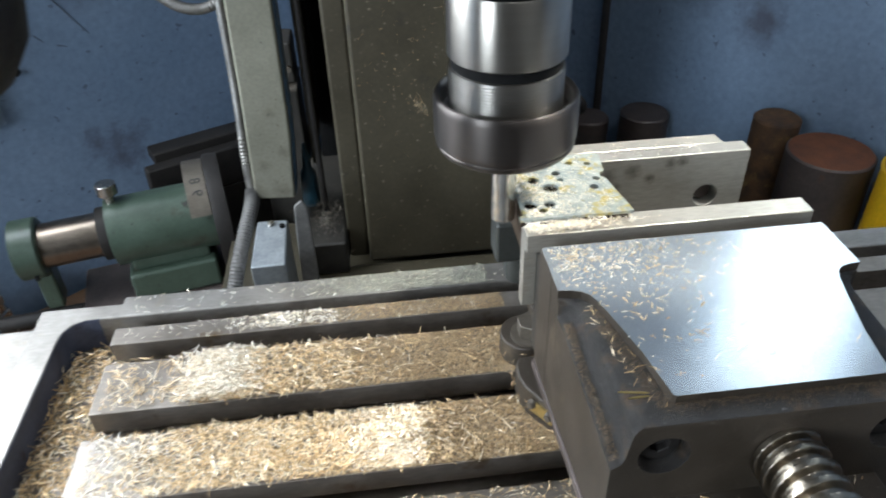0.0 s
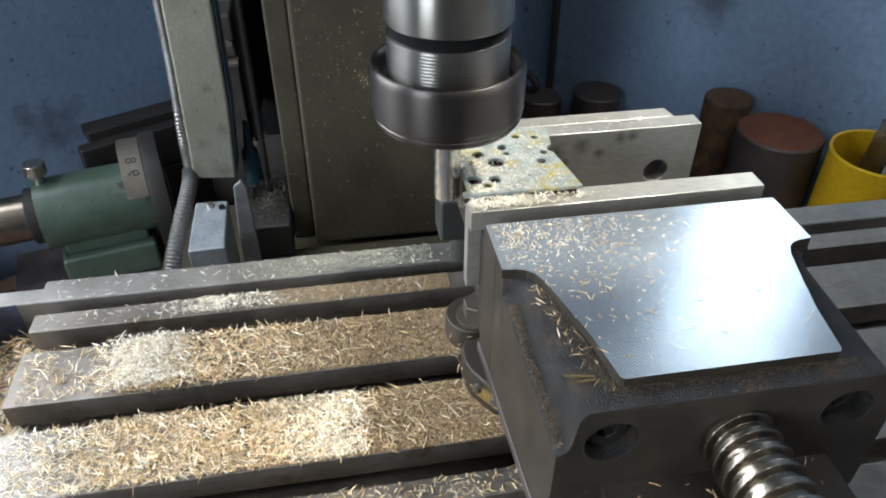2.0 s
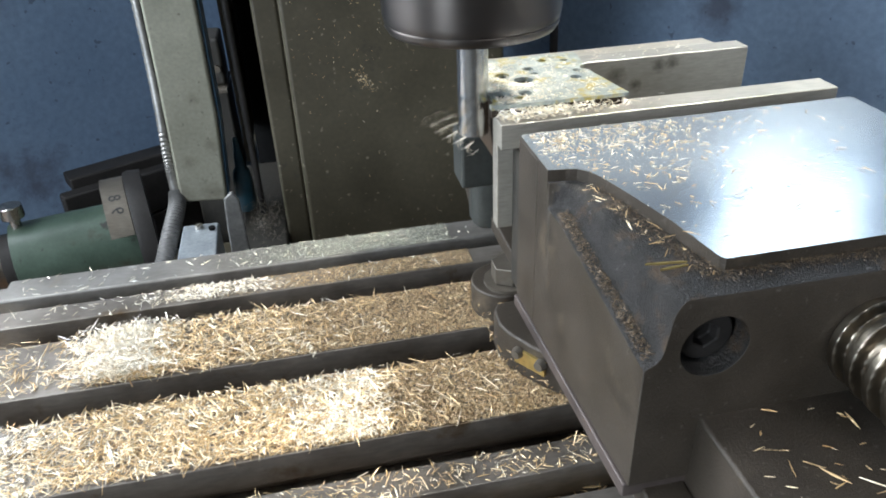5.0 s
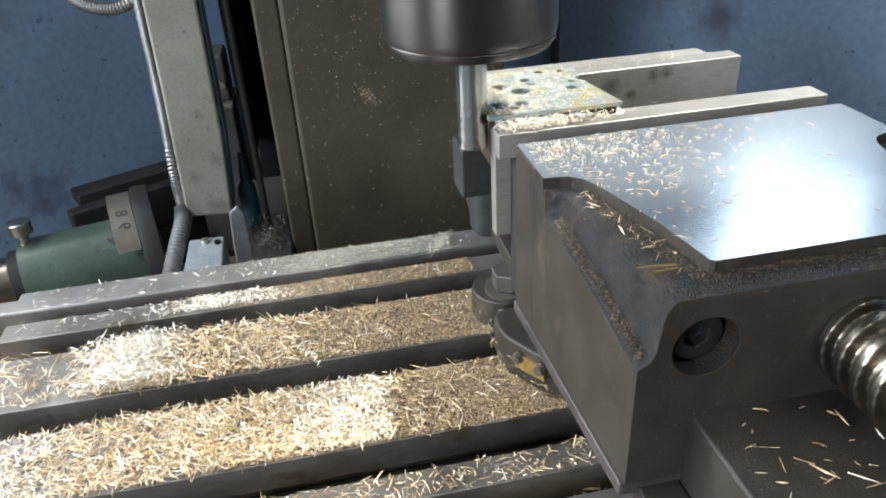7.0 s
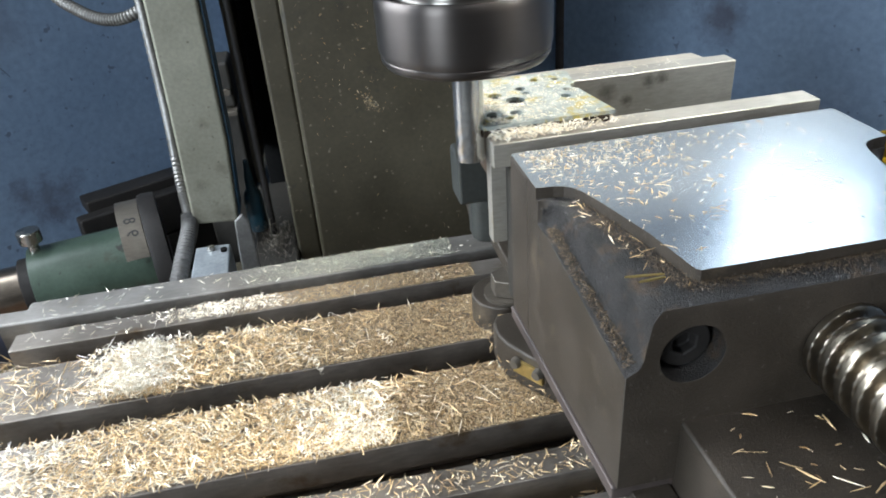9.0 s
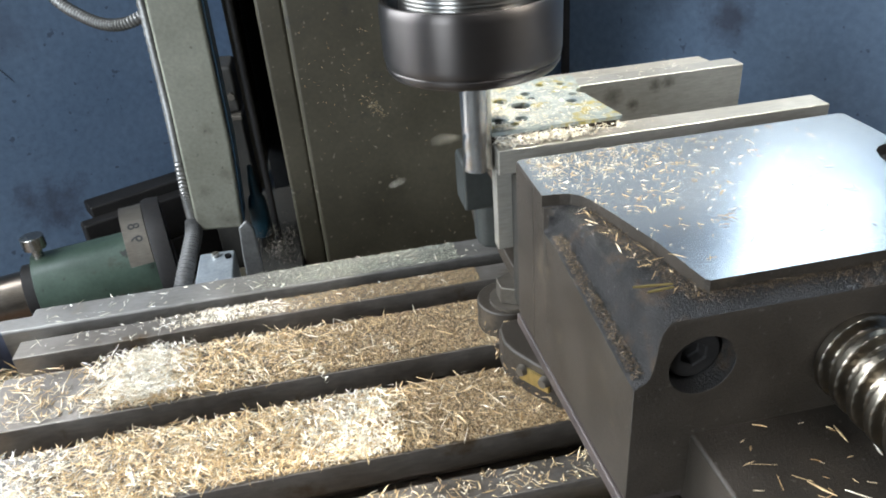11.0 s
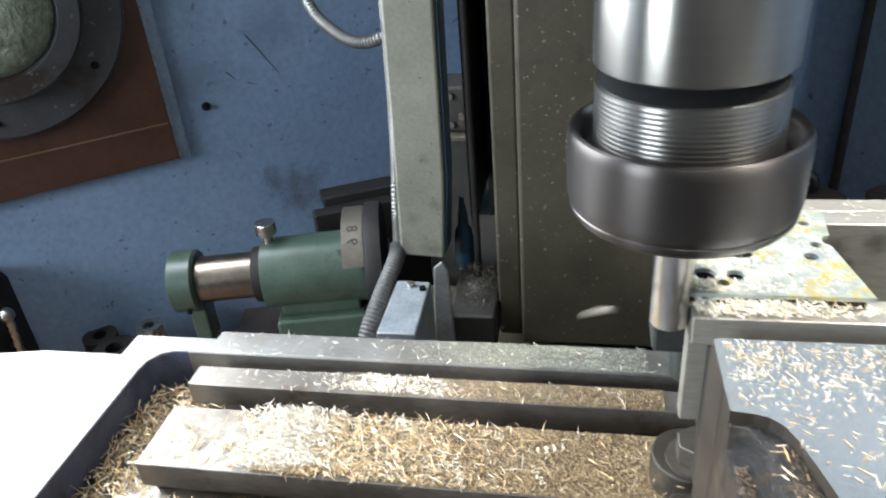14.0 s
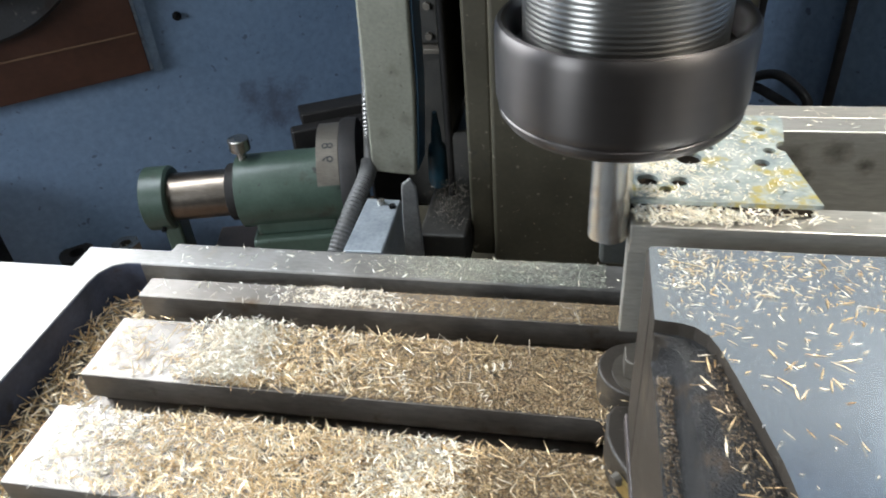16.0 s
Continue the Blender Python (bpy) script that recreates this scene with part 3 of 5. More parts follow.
def fluted(r, z0, z1, flutes=4, turns=0.55, steps=24, seg=48):
    bm = bmesh.new()
    rings = []
    for k in range(steps + 1):
        z = z0 + (z1 - z0) * k / steps
        ring = []
        for i in range(seg):
            a = 2 * math.pi * i / seg
            c = math.cos(flutes * (a - 2 * math.pi * turns * k / steps))
            ring.append(bm.verts.new((r * (1 - 0.02 * max(0, c) ** 0.7) * math.cos(a), r * (1 - 0.02 * max(0, c) ** 0.7) * math.sin(a), z)))
        rings.append(ring)
    for a, b in zip(rings, rings[1:]):
        for i in range(seg):
            bm.faces.new((a[i], a[(i + 1) % seg], b[(i + 1) % seg], b[i]))
    bm.faces.new(rings[0][::-1]), bm.faces.new(rings[-1])
    return bm


part("fluted_end", fluted(0.0066, 1.0105, 1.0300), M_CUTTER, cutter, smooth=True)
part("shank", cyl((0, 0, 1.0301), (0, 0, NB + 0.018), 0.0066, seg=40), M_CUTTER, cutter, smooth=True)

# ---- the machine table ----
X0, X1 = -0.210, 0.95
table = rides(empty("machine_table", "oily cast-iron milling table with T-slots full of turnings", "milling table"))
bm = box((-0.2685, 0.189, 0.835), (X1, 0.434, 0.8735))
part("bed", bm, M_TABLE, table, "dark slot bottoms of the table")
for y0, y1, left in ((0.3828, 0.3992, -0.2115), (0.3215, 0.3645, -0.2095), (0.2575, 0.3020, -0.2080), (0.2235, 0.2385, -0.207)):
    prof = [(y0, 0.9), (y0, 0.8845), (y0 + (0.004 if y1 - y0 < 0.02 else 0.008), 0.8835), (y0 + (0.004 if y1 - y0 < 0.02 else 0.008), 0.8736),
            (y1 - (0.004 if y1 - y0 < 0.02 else 0.008), 0.8736), (y1 - (0.004 if y1 - y0 < 0.02 else 0.008), 0.8835), (y1, 0.8845), (y1, 0.9)]
    part("rib", loft([[(left, y, z) for y, z in prof], [(X1 - 0.04, y, z) for y, z in prof]]), M_TABLE, table, "flat-topped rib between two T-slots", bevel=0.0007)
# rim round the slots, with a rounded inner corner
bm = bmesh.new()
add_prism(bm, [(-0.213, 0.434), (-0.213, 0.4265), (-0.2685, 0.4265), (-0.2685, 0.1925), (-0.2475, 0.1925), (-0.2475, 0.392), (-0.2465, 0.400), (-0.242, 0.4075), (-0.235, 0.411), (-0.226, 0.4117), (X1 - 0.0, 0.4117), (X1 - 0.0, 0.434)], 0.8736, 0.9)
rim = part("back_rim", bm, [M_RIM, M_TROUGH_SHADE], table, "pale worn rim of the table", bevel=0.0016)
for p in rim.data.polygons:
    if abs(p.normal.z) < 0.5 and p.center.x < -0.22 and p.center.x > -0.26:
        p.material_index = 1  # inside of the end trough, its bluish shade put into the colour
part("front_rim", box((-0.247, 0.189, 0.8736), (X1, 0.211, 0.9)), M_TABLE, table, bevel=0.0016)
part("end_bracket", prism([(-0.420, 0.19), (-0.2690, 0.19), (-0.2690, 0.4155), (-0.3290, 0.4155), (-0.420, 0.40)], 0.835, 0.893), M_RIM, table, "flat bright end bracket", bevel=0.002)

# ---- the vice ----
vice = rides(empty("machine_vice", "heavy cast-iron machine vice bolted on a swivel base", "vice"))
CX = 0.127


def mirror(pts):
    """A plan outline from its half, mirrored about the vice's long axis."""
    return pts + [(2 * CX - x, y) for x, y in reversed(pts)]


def swivel(r, z0, z1, seg=72):
    return lathe([(0, z0), (r, z0), (r, z1 - 0.0015), (r - 0.0015, z1), (0, z1)], seg, (CX, 0.315, 0))


part("swivel_base", swivel(0.064, 0.9003, 0.9185), M_CAST, vice, "dark round swivel base", smooth=True)
part("swivel_ring", swivel(0.060, 0.9187, 0.9275), M_CAST, vice, smooth=True)
bed = part("bed", prism(mirror([(0.0775, 0.135), (0.0775, 0.395)]), 0.9277, 0.966), M_CAST, vice, "dark oily vice bed strewn with slivers", bevel=0.0015)
part("bed_side", box((0.0625, 0.165, 0.9277), (0.0773, 0.395, 0.937)), M_CAST, vice, bevel=0.001)
part("bed_side", box((0.1768, 0.165, 0.9277), (0.1915, 0.395, 0.937)), M_CAST, vice, bevel=0.001)
# moving jaw: full outline low down, drawn in along both flanks higher up
ROWS = (0.1775, 0.190, 0.205, 0.220, 0.232, 0.2435, 0.2470, 0.2500, 0.2525, 0.2540, 0.2550, 0.2555, 0.2640, 0.2912)
# height, how far the flank is drawn in where the hollow runs, and where the front begins
LEVELS = ((0.9405, 0.0, 0.1775), (0.9885, 0.0, 0.1775), (0.9894, 0.0010, 0.1775), (0.9906, 0.0034, 0.1775), (0.9920, 0.0046, 0.1775), (0.9950, 0.0056, 0.1775),
          (1.0045, 0.0068, 0.1775), (1.0078, 0.0074, 0.1775), (1.0100, 0.0086, 0.1776), (1.0113, 0.0106, 0.1781), (1.0119, 0.0135, 0.1792), (1.0124, 0.0165, 0.1830))


def flank(y):
    return 0.0570 - 0.0035 * min(1.0, (y - 0.1775) / 0.09)


def hollow(y):
    """How much of its depth the side hollow has: full in front, closing in a round end."""
    return 1.0 if y < 0.2435 else math.sqrt(max(0.0, 1 - ((y - 0.2435) / 0.012) ** 2))


def floor_rise(y, z):
    """The hollow's floor climbs away from the front."""
    return 0.0 if z < 0.95 else 0.20 * (min(y, 0.2435) - 0.1775) * (1.0124 - z) / (1.0124 - 0.9885)


rings = []
for z, inset, front in LEVELS:
    half = [(flank(y) + inset * hollow(y), max(y, front), z + floor_rise(y, z)) for y in ROWS]
    rings.append(half + [(2 * CX - x, y, h) for x, y, h in reversed(half)])
jaw = part("moving_jaw", loft(rings), M_ROUGH, vice, "rough grey casting of the moving jaw")
holes = []
for x in (0.0785, 2 * CX - 0.0785):
    holes.append(cyl((x, 0.160, 0.9935), (x, 0.190, 0.9935), 0.0107, seg=40))
carve(jaw, holes)
md = jaw.modifiers.new("bevel", "BEVEL")
md.width, md.segments, md.limit_method, md.angle_limit = 0.0007, 2, "ANGLE", radians(50)
for p in jaw.data.polygons:
    p.use_smooth = True
jaw.data.set_sharp_from_angle(angle=radians(38))
jaw.data.materials.append(M_CAST)
for p in jaw.data.polygons:
    if p.normal.y < -0.8 or p.center.y > 0.2556 or abs(p.normal.x) > 0.97 and p.center.z < 0.985:
        p.material_index = 1
for x in (0.0785, 2 * CX - 0.0785):
    bolt = part("cap_screw", cyl((x, 0.1895, 0.9935), (x, 0.183, 0.9935), 0.0088, seg=32), M_BLACKIRON, vice, "black socket-head cap screw", bevel=0.0008)
    carve(bolt, [cyl((x, 0.1870, 0.9935), (x, 0.181, 0.9935), 0.0042, seg=6)])
pad_half = [(0.0835, 0.1872), (0.0822, 0.1885), (0.0785, 0.2120), (0.0722, 0.2370), (0.0695, 0.2465), (0.0672, 0.2515), (0.0640, 0.2545), (0.0600, 0.2558), (0.0560, 0.2562), (0.0536, 0.2566), (0.0536, 0.2890), (0.0542, 0.2905)]
pad = part("pad", prism(mirror(pad_half), 1.0095, 1.0170), [M_PAD, M_CAST], vice, "bright ground steel top strewn with slivers")
for p in pad.data.polygons:
    p.material_index = 0 if p.normal.z > 0.5 else 1
prof = [(0.3003, 1.0178), (0.3140, 1.0178), (0.3140, 0.9660), (0.3068, 0.9660), (0.3068, 1.0065), (0.3003, 1.0065)]
part("jaw_plate", loft([[(x, y, z) for y, z in prof] for x in (0.0485, 0.2015)]), M_JAW, vice, "pale hardened steel jaw plate", bevel=0.0006)
fixed = part("fixed_jaw_plate", box((0.0490, 0.3695, 0.9660), (0.2003, 0.3815, 1.0172)), M_STAINED, vice, "stained pale steel jaw plate with a screw hole", bevel=0.0008)
carve(fixed, [cyl((0.1768, 0.36, 0.9870), (0.1768, 0.379, 0.9870), 0.0074, seg=36)])
part("plate_screw", cyl((0.1768, 0.3808, 0.9870), (0.1768, 0.3755, 0.9870), 0.0058, seg=6), M_BAR, vice)
part("fixed_jaw", prism([(0.052, 0.3817), (0.1885, 0.3817), (0.1868, 0.3930), (0.052, 0.3930)], 0.9662, 1.0168), M_JAW, vice, bevel=0.0008)
part("fixed_jaw_foot", prism([(0.062, 0.3700), (0.1885, 0.3700), (0.1868, 0.3930), (0.062, 0.3930), (0.0565, 0.3905), (0.054, 0.3860), (0.054, 0.3770), (0.0565, 0.3725)], 0.9282, 0.9658), M_BLOCK, vice, "dark rounded foot of the fixed jaw", bevel=0.002)
part("fixed_jaw_back", prism([(0.056, 0.3932), (0.183, 0.3932), (0.180, 0.430), (0.060, 0.430)], 0.9282, 0.975), M_CAST, vice, bevel=0.003)


def screw_mesh(r, core, pitch, y0, y1, seg=80, per=24):
    """Square-ish thread about the y axis."""
    bm = bmesh.new()
    rings = []
    n = int((y1 - y0) / pitch * per)
    for k in range(n + 1):
        y = y0 + (y1 - y0) * k / n
        ring = []
        for i in range(seg):
            a = 2 * math.pi * i / seg
            ph = ((y / pitch) + i / seg) % 1.0
            h = min(1.0, max(0.0, (0.33 - abs(ph - 0.5)) / 0.17))
            rr = core + (r - core) * h * h * (3 - 2 * h)
            ring.append(bm.verts.new((0.1300 + rr * math.cos(a), y, 0.9870 + rr * math.sin(a))))
        rings.append(ring)
    for a, b in zip(rings, rings[1:]):
        for i in range(seg):
            bm.faces.new((a[i], a[(i + 1) % seg], b[(i + 1) % seg], b[i]))
    bm.faces.new(rings[0][::-1]), bm.faces.new(rings[-1])
    return bm


part("lead_screw", screw_mesh(0.0150, 0.0116, 0.0076, 0.128, 0.182), M_SCREW, vice, "bright greasy square-thread lead screw", smooth=True)
part("screw_collar", lathe([(0, 0), (0.019, 0), (0.021, 0.0015), (0.021, 0.011), (0.019, 0.013), (0, 0.013)], 64), M_BRIGHT, vice, smooth=True).matrix_local = pose(0.130, 0.128, 0.9870, 90)
part("screw_bearing", box((0.098, 0.085, 0.9277), (0.162, 0.1145, 1.008)), M_CAST, vice, bevel=0.004)
# cast carrier coloured near black, shade of the recess behind the jaw
part("jaw_carrier", box((0.0555, 0.2913, 0.9380), (0.1980, 0.3066, 1.0062)), M_OIL_SHADE, vice)
part("jaw_lip", prism(mirror([(0.0556, 0.1785), (0.0522, 0.2912)]), 0.9345, 0.9403), M_BAR, vice, "thin worn plate under the moving jaw", bevel=0.0008)
part("jaw_back", box((0.0533, 0.2672, 0.9420), (0.2007, 0.2911, 1.0163)), M_CAST, vice, bevel=0.0008)
# clamping ear with nut, and the ear with the brass pointer
ear = bmesh.new()
add_cyl(ear, (0.0600, 0.338, 0.9003), (0.0600, 0.338, 0.9170), 0.0165, seg=40)
add_box(ear, (0.0600, 0.3225, 0.9003), (0.0800, 0.3535, 0.9170))
part("clamp_ear", ear, M_CAST, vice, "dark rounded clamping ear", bevel=0.0012)
part("washer", lathe([(0.006, 0.9172), (0.0125, 0.9172), (0.0125, 0.9192), (0.006, 0.9192)], 40, (0.0620, 0.3345, 0)), M_DIAL, vice, smooth=True)
part("clamp_nut", cyl((0.0620, 0.3345, 0.9193), (0.0620, 0.3345, 0.9292), 0.0092, seg=6), M_DIAL, vice, "worn hexagon clamp nut", bevel=0.0008)
ear = bmesh.new()
add_prism(ear, [(0.0500, 0.3120), (0.0470, 0.3070), (0.0465, 0.2960), (0.0490, 0.2880), (0.0560, 0.2760), (0.0640, 0.2660), (0.0760, 0.2560), (0.0800, 0.3150)], 0.9003, 0.9210)
part("pointer_ear", ear, M_CAST, vice, "dark rounded ear with a brass pointer", bevel=0.0015)
d = Vector((0.0640 - 0.0490, 0.2660 - 0.2880, 0)).normalized()
nrm = Vector((d.y, -d.x, 0)) * -1 if Vector((d.y, -d.x, 0)).x > 0 else Vector((d.y, -d.x, 0))
o = Vector((0.0563, 0.2758, 0.9135))
plate_m = Matrix(((d.x, 0, nrm.x, o.x), (d.y, 0, nrm.y, o.y), (0, 1, 0, o.z), (0, 0, 0, 1)))
part("pointer_plate", box((-0.0085, -0.0045, 0.0002), (0.0085, 0.0030, 0.0016), plate_m), M_BRASS, vice, "tarnished brass pointer plate")
for s in (-0.0065, 0.0065):
    part("rivet", cyl(plate_m @ Vector((s, 0.0015, 0.0010)), plate_m @ Vector((s, 0.0015, 0.0040)), 0.0030, 0.0022, 16), M_DIAL, vice, smooth=True)

# ---- the workpiece ----
work = rides(empty("workpiece", "drilled yellowish metal plate clamped over a brown core", "workpiece"))
edge = [(0.0462, 0.3070), (0.1060, 0.3070), (0.1010, 0.3410), (0.1045, 0.3660), (0.1035, 0.3690), (0.0490, 0.3690), (0.0490, 0.3110), (0.0462, 0.3100)]
plate = part("plate", prism(edge, 1.0218, 1.0235), M_WORK, work, "thin drilled plate, yellow and pale, dusted with flakes")
HOLES = (
    (0.0685, 0.3352, 0.0044), (0.0610, 0.3440, 0.0034), (0.0643, 0.3192, 0.0030), (0.0540, 0.3195, 0.0036), (0.0594, 0.3137, 0.0022), (0.0922, 0.3329, 0.0025),
    (0.0959, 0.3417, 0.0022), (0.1028, 0.3448, 0.0042), (0.0751, 0.3501, 0.0026), (0.0953, 0.3580, 0.0020), (0.0758, 0.3427, 0.0018), (0.0850, 0.3600, 0.0022))
cuts = [cyl((x, y, 1.010), (x, y, 1.030), r, seg=24) for x, y, r in HOLES]
carve(plate, cuts)
part("core", box((0.0500, 0.3142, 0.9955), (0.1000, 0.3693, 1.0080)), M_CORE, work, "dark brown core under the plate")
part("front_strip", box((0.0468, 0.3085, 1.0180), (0.1040, 0.3110, 1.0216)), M_CORE, work)
part("side_strip", box((0.0500, 0.3112, 1.0082), (0.0520, 0.3690, 1.0216)), M_CORE, work)
part("block", prism([(0.0410, 0.3440), (0.1050, 0.3440), (0.1050, 0.3640), (0.0410, 0.3640)], 0.9680, 0.9953), M_BLOCK, work, "blackened steel block under the work", bevel=0.002)


# ---- turnings and dust on the table ----
def chips(name, count, place, length, width, material, label, lift=0.0008, seed=1, heap=0.5):
    """Slivers strewn at random: each one a thin bent strip of four faces."""
    rng = random.Random(seed)
    verts, faces = [], []
    for _ in range(count):
        x, y, z = place(rng)
        ln = length[0] + (length[1] - length[0]) * rng.random() ** 2
        w = width[0] + (width[1] - width[0]) * rng.random()
        a, tilt = rng.uniform(0, math.tau), rng.gauss(0, 1) * heap
        d = Vector((math.cos(a) * math.cos(tilt), math.sin(a) * math.cos(tilt), abs(math.sin(tilt))))
        s = Vector((-math.sin(a), math.cos(a), rng.gauss(0, 0.32))).normalized()
        up = d.cross(s).normalized()
        if up.z < 0:
            up = -up
        p = Vector((x, y, z + lift * rng.random()))
        bend = rng.uniform(-0.06, 0.10) * ln
        k = len(verts)
        th = w * 0.25
        for f_, hw in ((-0.5, 0.35), (0.0, 1.0), (0.5, 0.3)):
            c = p + d * (ln * (f_ + 0.5)) * 1.0 - Vector((d.x, d.y, 0)) * ln * 0.5 + up * (bend if f_ == 0.0 else 0.0)
            c.z = max(c.z, z + 0.0002)
            verts += [c - s * w * hw * 0.5, c + s * w * hw * 0.5, c + up * th]
        for q in (0, 3):
            faces += [(k + q, k + q + 1, k + q + 4, k + q + 3), (k + q + 1, k + q + 2, k + q + 5, k + q + 4), (k + q + 2, k + q, k + q + 3, k + q + 5)]
    me = bpy.data.meshes.new(name)
    me.from_pydata(verts, [], faces)
    me.materials.append(material)
    ob = new(name, me)
    tagged(ob, label, "turnings", kind="stuff")
    return rides(ob)


def strip(x0, x1, y0, y1, z, grow=None):
    def place(rng):
        while True:
            x, y = rng.uniform(x0, x1), rng.uniform(y0, y1)
            if grow is None or rng.random() < grow(x, y):
                return x, y, z
    return place


def bell(x, c, w):
    return math.exp(-((x - c) / w) ** 2)


# the two wide ribs: a heap of long slivers, bare metal at the end, dust towards the vice
def wide_rib(x, y):
    return min(1, 0.015 + 0.95 * bell(x, -0.128, 0.022) + 0.40 * bell(x, -0.085, 0.035) + 0.10 * bell(x, -0.19, 0.04) + 0.05 * bell(x, -0.04, 0.04))


def near_rib(x, y):
    return min(1, 0.03 + 0.55 * bell(x, -0.112, 0.050) + 0.30 * bell(x, -0.06, 0.04) + 0.07 * bell(x, -0.022, 0.028))


chips("rib_turnings", 3400, strip(-0.203, 0.060, 0.3225, 0.3640, 0.9, wide_rib), (0.0020, 0.0125), (0.0002, 0.0008), M_CHIP, "curled brass-coloured turnings heaped on the table rib", 0.0032, 11, 0.16)
chips("rib_turnings", 4600, strip(-0.200, 0.055, 0.2585, 0.3015, 0.9, near_rib), (0.0020, 0.0125), (0.0002, 0.0008), M_CHIP, "curled brass-coloured turnings heaped on the table rib", 0.0028, 12, 0.15)
chips("rib_turnings", 800, strip(-0.17, 0.075, 0.2240, 0.2382, 0.9), (0.001, 0.007), (0.0002, 0.0007), M_CHIP, "brass-coloured turnings on the narrow table rib", 0.001, 13, 0.3)
chips("rib_turnings", 110, strip(-0.205, 0.04, 0.3832, 0.3990, 0.9), (0.002, 0.008), (0.0002, 0.0007), M_FLAKE, "pale flakes sprinkled on the narrow table rib", 0.0006, 14, 0.15)
chips("rib_dust", 6000, strip(-0.11, 0.055, 0.3832, 0.3990, 0.9, lambda x, y: min(1, max(0, (x + 0.10) / 0.10))), (0.0004, 0.0017), (0.0002, 0.0006), M_FINE, "fine brown dust on the narrow table rib", 0.0006, 24, 0.15)
chips("rim_turnings", 120, strip(-0.205, 0.06, 0.4125, 0.4335, 0.9), (0.0015, 0.006), (0.0003, 0.0008), M_FLAKE, "pale flakes on the table rim", 0.0006, 15, 0.15)
chips("rib_dust", 24000, strip(-0.12, 0.064, 0.3220, 0.3642, 0.9, lambda x, y: min(1.0, max(0.04, (x + 0.10) / 0.05))), (0.0004, 0.0019), (0.0002, 0.0007), M_FINE, "fine brown brass dust covering the table rib", 0.0007, 16, 0.25)
chips("rib_dust", 25000, strip(-0.12, 0.070, 0.2580, 0.3016, 0.9, lambda x, y: min(1.0, max(0.05, (x + 0.08) / 0.06))), (0.0004, 0.0019), (0.0002, 0.0007), M_FINE, "fine brown brass dust covering the table rib", 0.0007, 17, 0.25)
# rim dust, its pale tone painting in the work lamp's pool
chips("rim_dust", 6500, strip(-0.09, 0.048, 0.4125, 0.4335, 0.9, lambda x, y: min(1, max(0, (x + 0.09) / 0.06))), (0.0003, 0.0010), (0.0002, 0.0005), M_LIT_DUST, "dust lying on the table rim, paled for the lamp's pool", 0.0005, 61, 0.15)
chips("rib_flakes", 700, strip(-0.15, 0.0, 0.3850, 0.3990, 0.9, lambda x, y: bell(x, -0.095, 0.025)), (0.001, 0.006), (0.0002, 0.0007), M_FLAKE, "pale flakes gathered on the narrow table rib", 0.0012, 62, 0.2)
# a real heap, its whiteness carrying the bright light that falls there
chips("pale_and_lit_turnings", 2600, strip(-0.190, -0.105, 0.3230, 0.3635, 0.9, lambda x, y: bell(x, -0.134, 0.015)), (0.002, 0.009), (0.0002, 0.0008), M_FLAKE, "turnings heaped on the table rib, paled for the bright light on them", 0.0075, 41, 0.35)
chips("pale_and_lit_turnings", 420, strip(-0.200, -0.12, 0.2585, 0.3015, 0.9, lambda x, y: bell(x, -0.175, 0.03)), (0.003, 0.011), (0.0002, 0.0008), M_FLAKE, "pale silvery turnings strewn over the bare end of the rib", 0.002, 63, 0.12)
# lamp patch laid in pale slivers, cut off at the vice's shadow edge
chips("pale_and_lit_turnings", 2600, strip(-0.070, -0.005, 0.2585, 0.3015, 0.9, lambda x, y: bell(x, -0.030, 0.019) if x < -0.010 + 0.003 * math.sin(y * 900) else 0.05), (0.0008, 0.0055), (0.0002, 0.0007), M_FLAKE, "turnings on the table rib, paled as the lamp's sharp-edged patch", 0.003, 42, 0.3)
chips("trough_turnings", 1900, strip(-0.246, -0.205, 0.195, 0.400, 0.8745, lambda x, y: 1.0 if x < -0.211 else 0.5), (0.003, 0.012), (0.0005, 0.0013), M_CHIP, "golden turnings lying in the table's end trough", 0.008, 18, 0.4)
chips("slot_turnings", 500, strip(-0.10, 0.10, 0.2125, 0.2230, 0.8745), (0.003, 0.010), (0.0005, 0.0013), M_CHIP, "golden turnings lying in the front slot", 0.012, 19, 0.4)
chips("bracket_flakes", 25, strip(-0.33, -0.275, 0.20, 0.40, 0.893), (0.003, 0.007), (0.0004, 0.0008), M_FINE, "few dark slivers on the end bracket", 0.0004, 20, 0.05)
# on the vice
chips("pad_flakes", 210, strip(0.056, 0.160, 0.200, 0.2895, 1.0171, lambda x, y: (0.02 + bell(x, 0.066, 0.045) * bell(y, 0.290, 0.028) * 1.2) * (1.0 if x > 0.0835 - (y - 0.188) * 0.24 or y > 0.258 else 0.0)), (0.0007, 0.0040), (0.0002, 0.0005), M_CHIP, "golden flakes sprayed over the vice's ground top", 0.0004, 21, 0.12)
chips("pad_glitter", 420, strip(0.056, 0.160, 0.200, 0.2895, 1.0171, lambda x, y: (0.03 + bell(x, 0.062, 0.045) * bell(y, 0.290, 0.022) * 1.2) * (1.0 if x > 0.0835 - (y - 0.188) * 0.24 or y > 0.258 else 0.0)), (0.0006, 0.0036), (0.0002, 0.0005), M_FLAKE, "pale flakes sprayed over the vice's ground top", 0.0004, 73, 0.12)
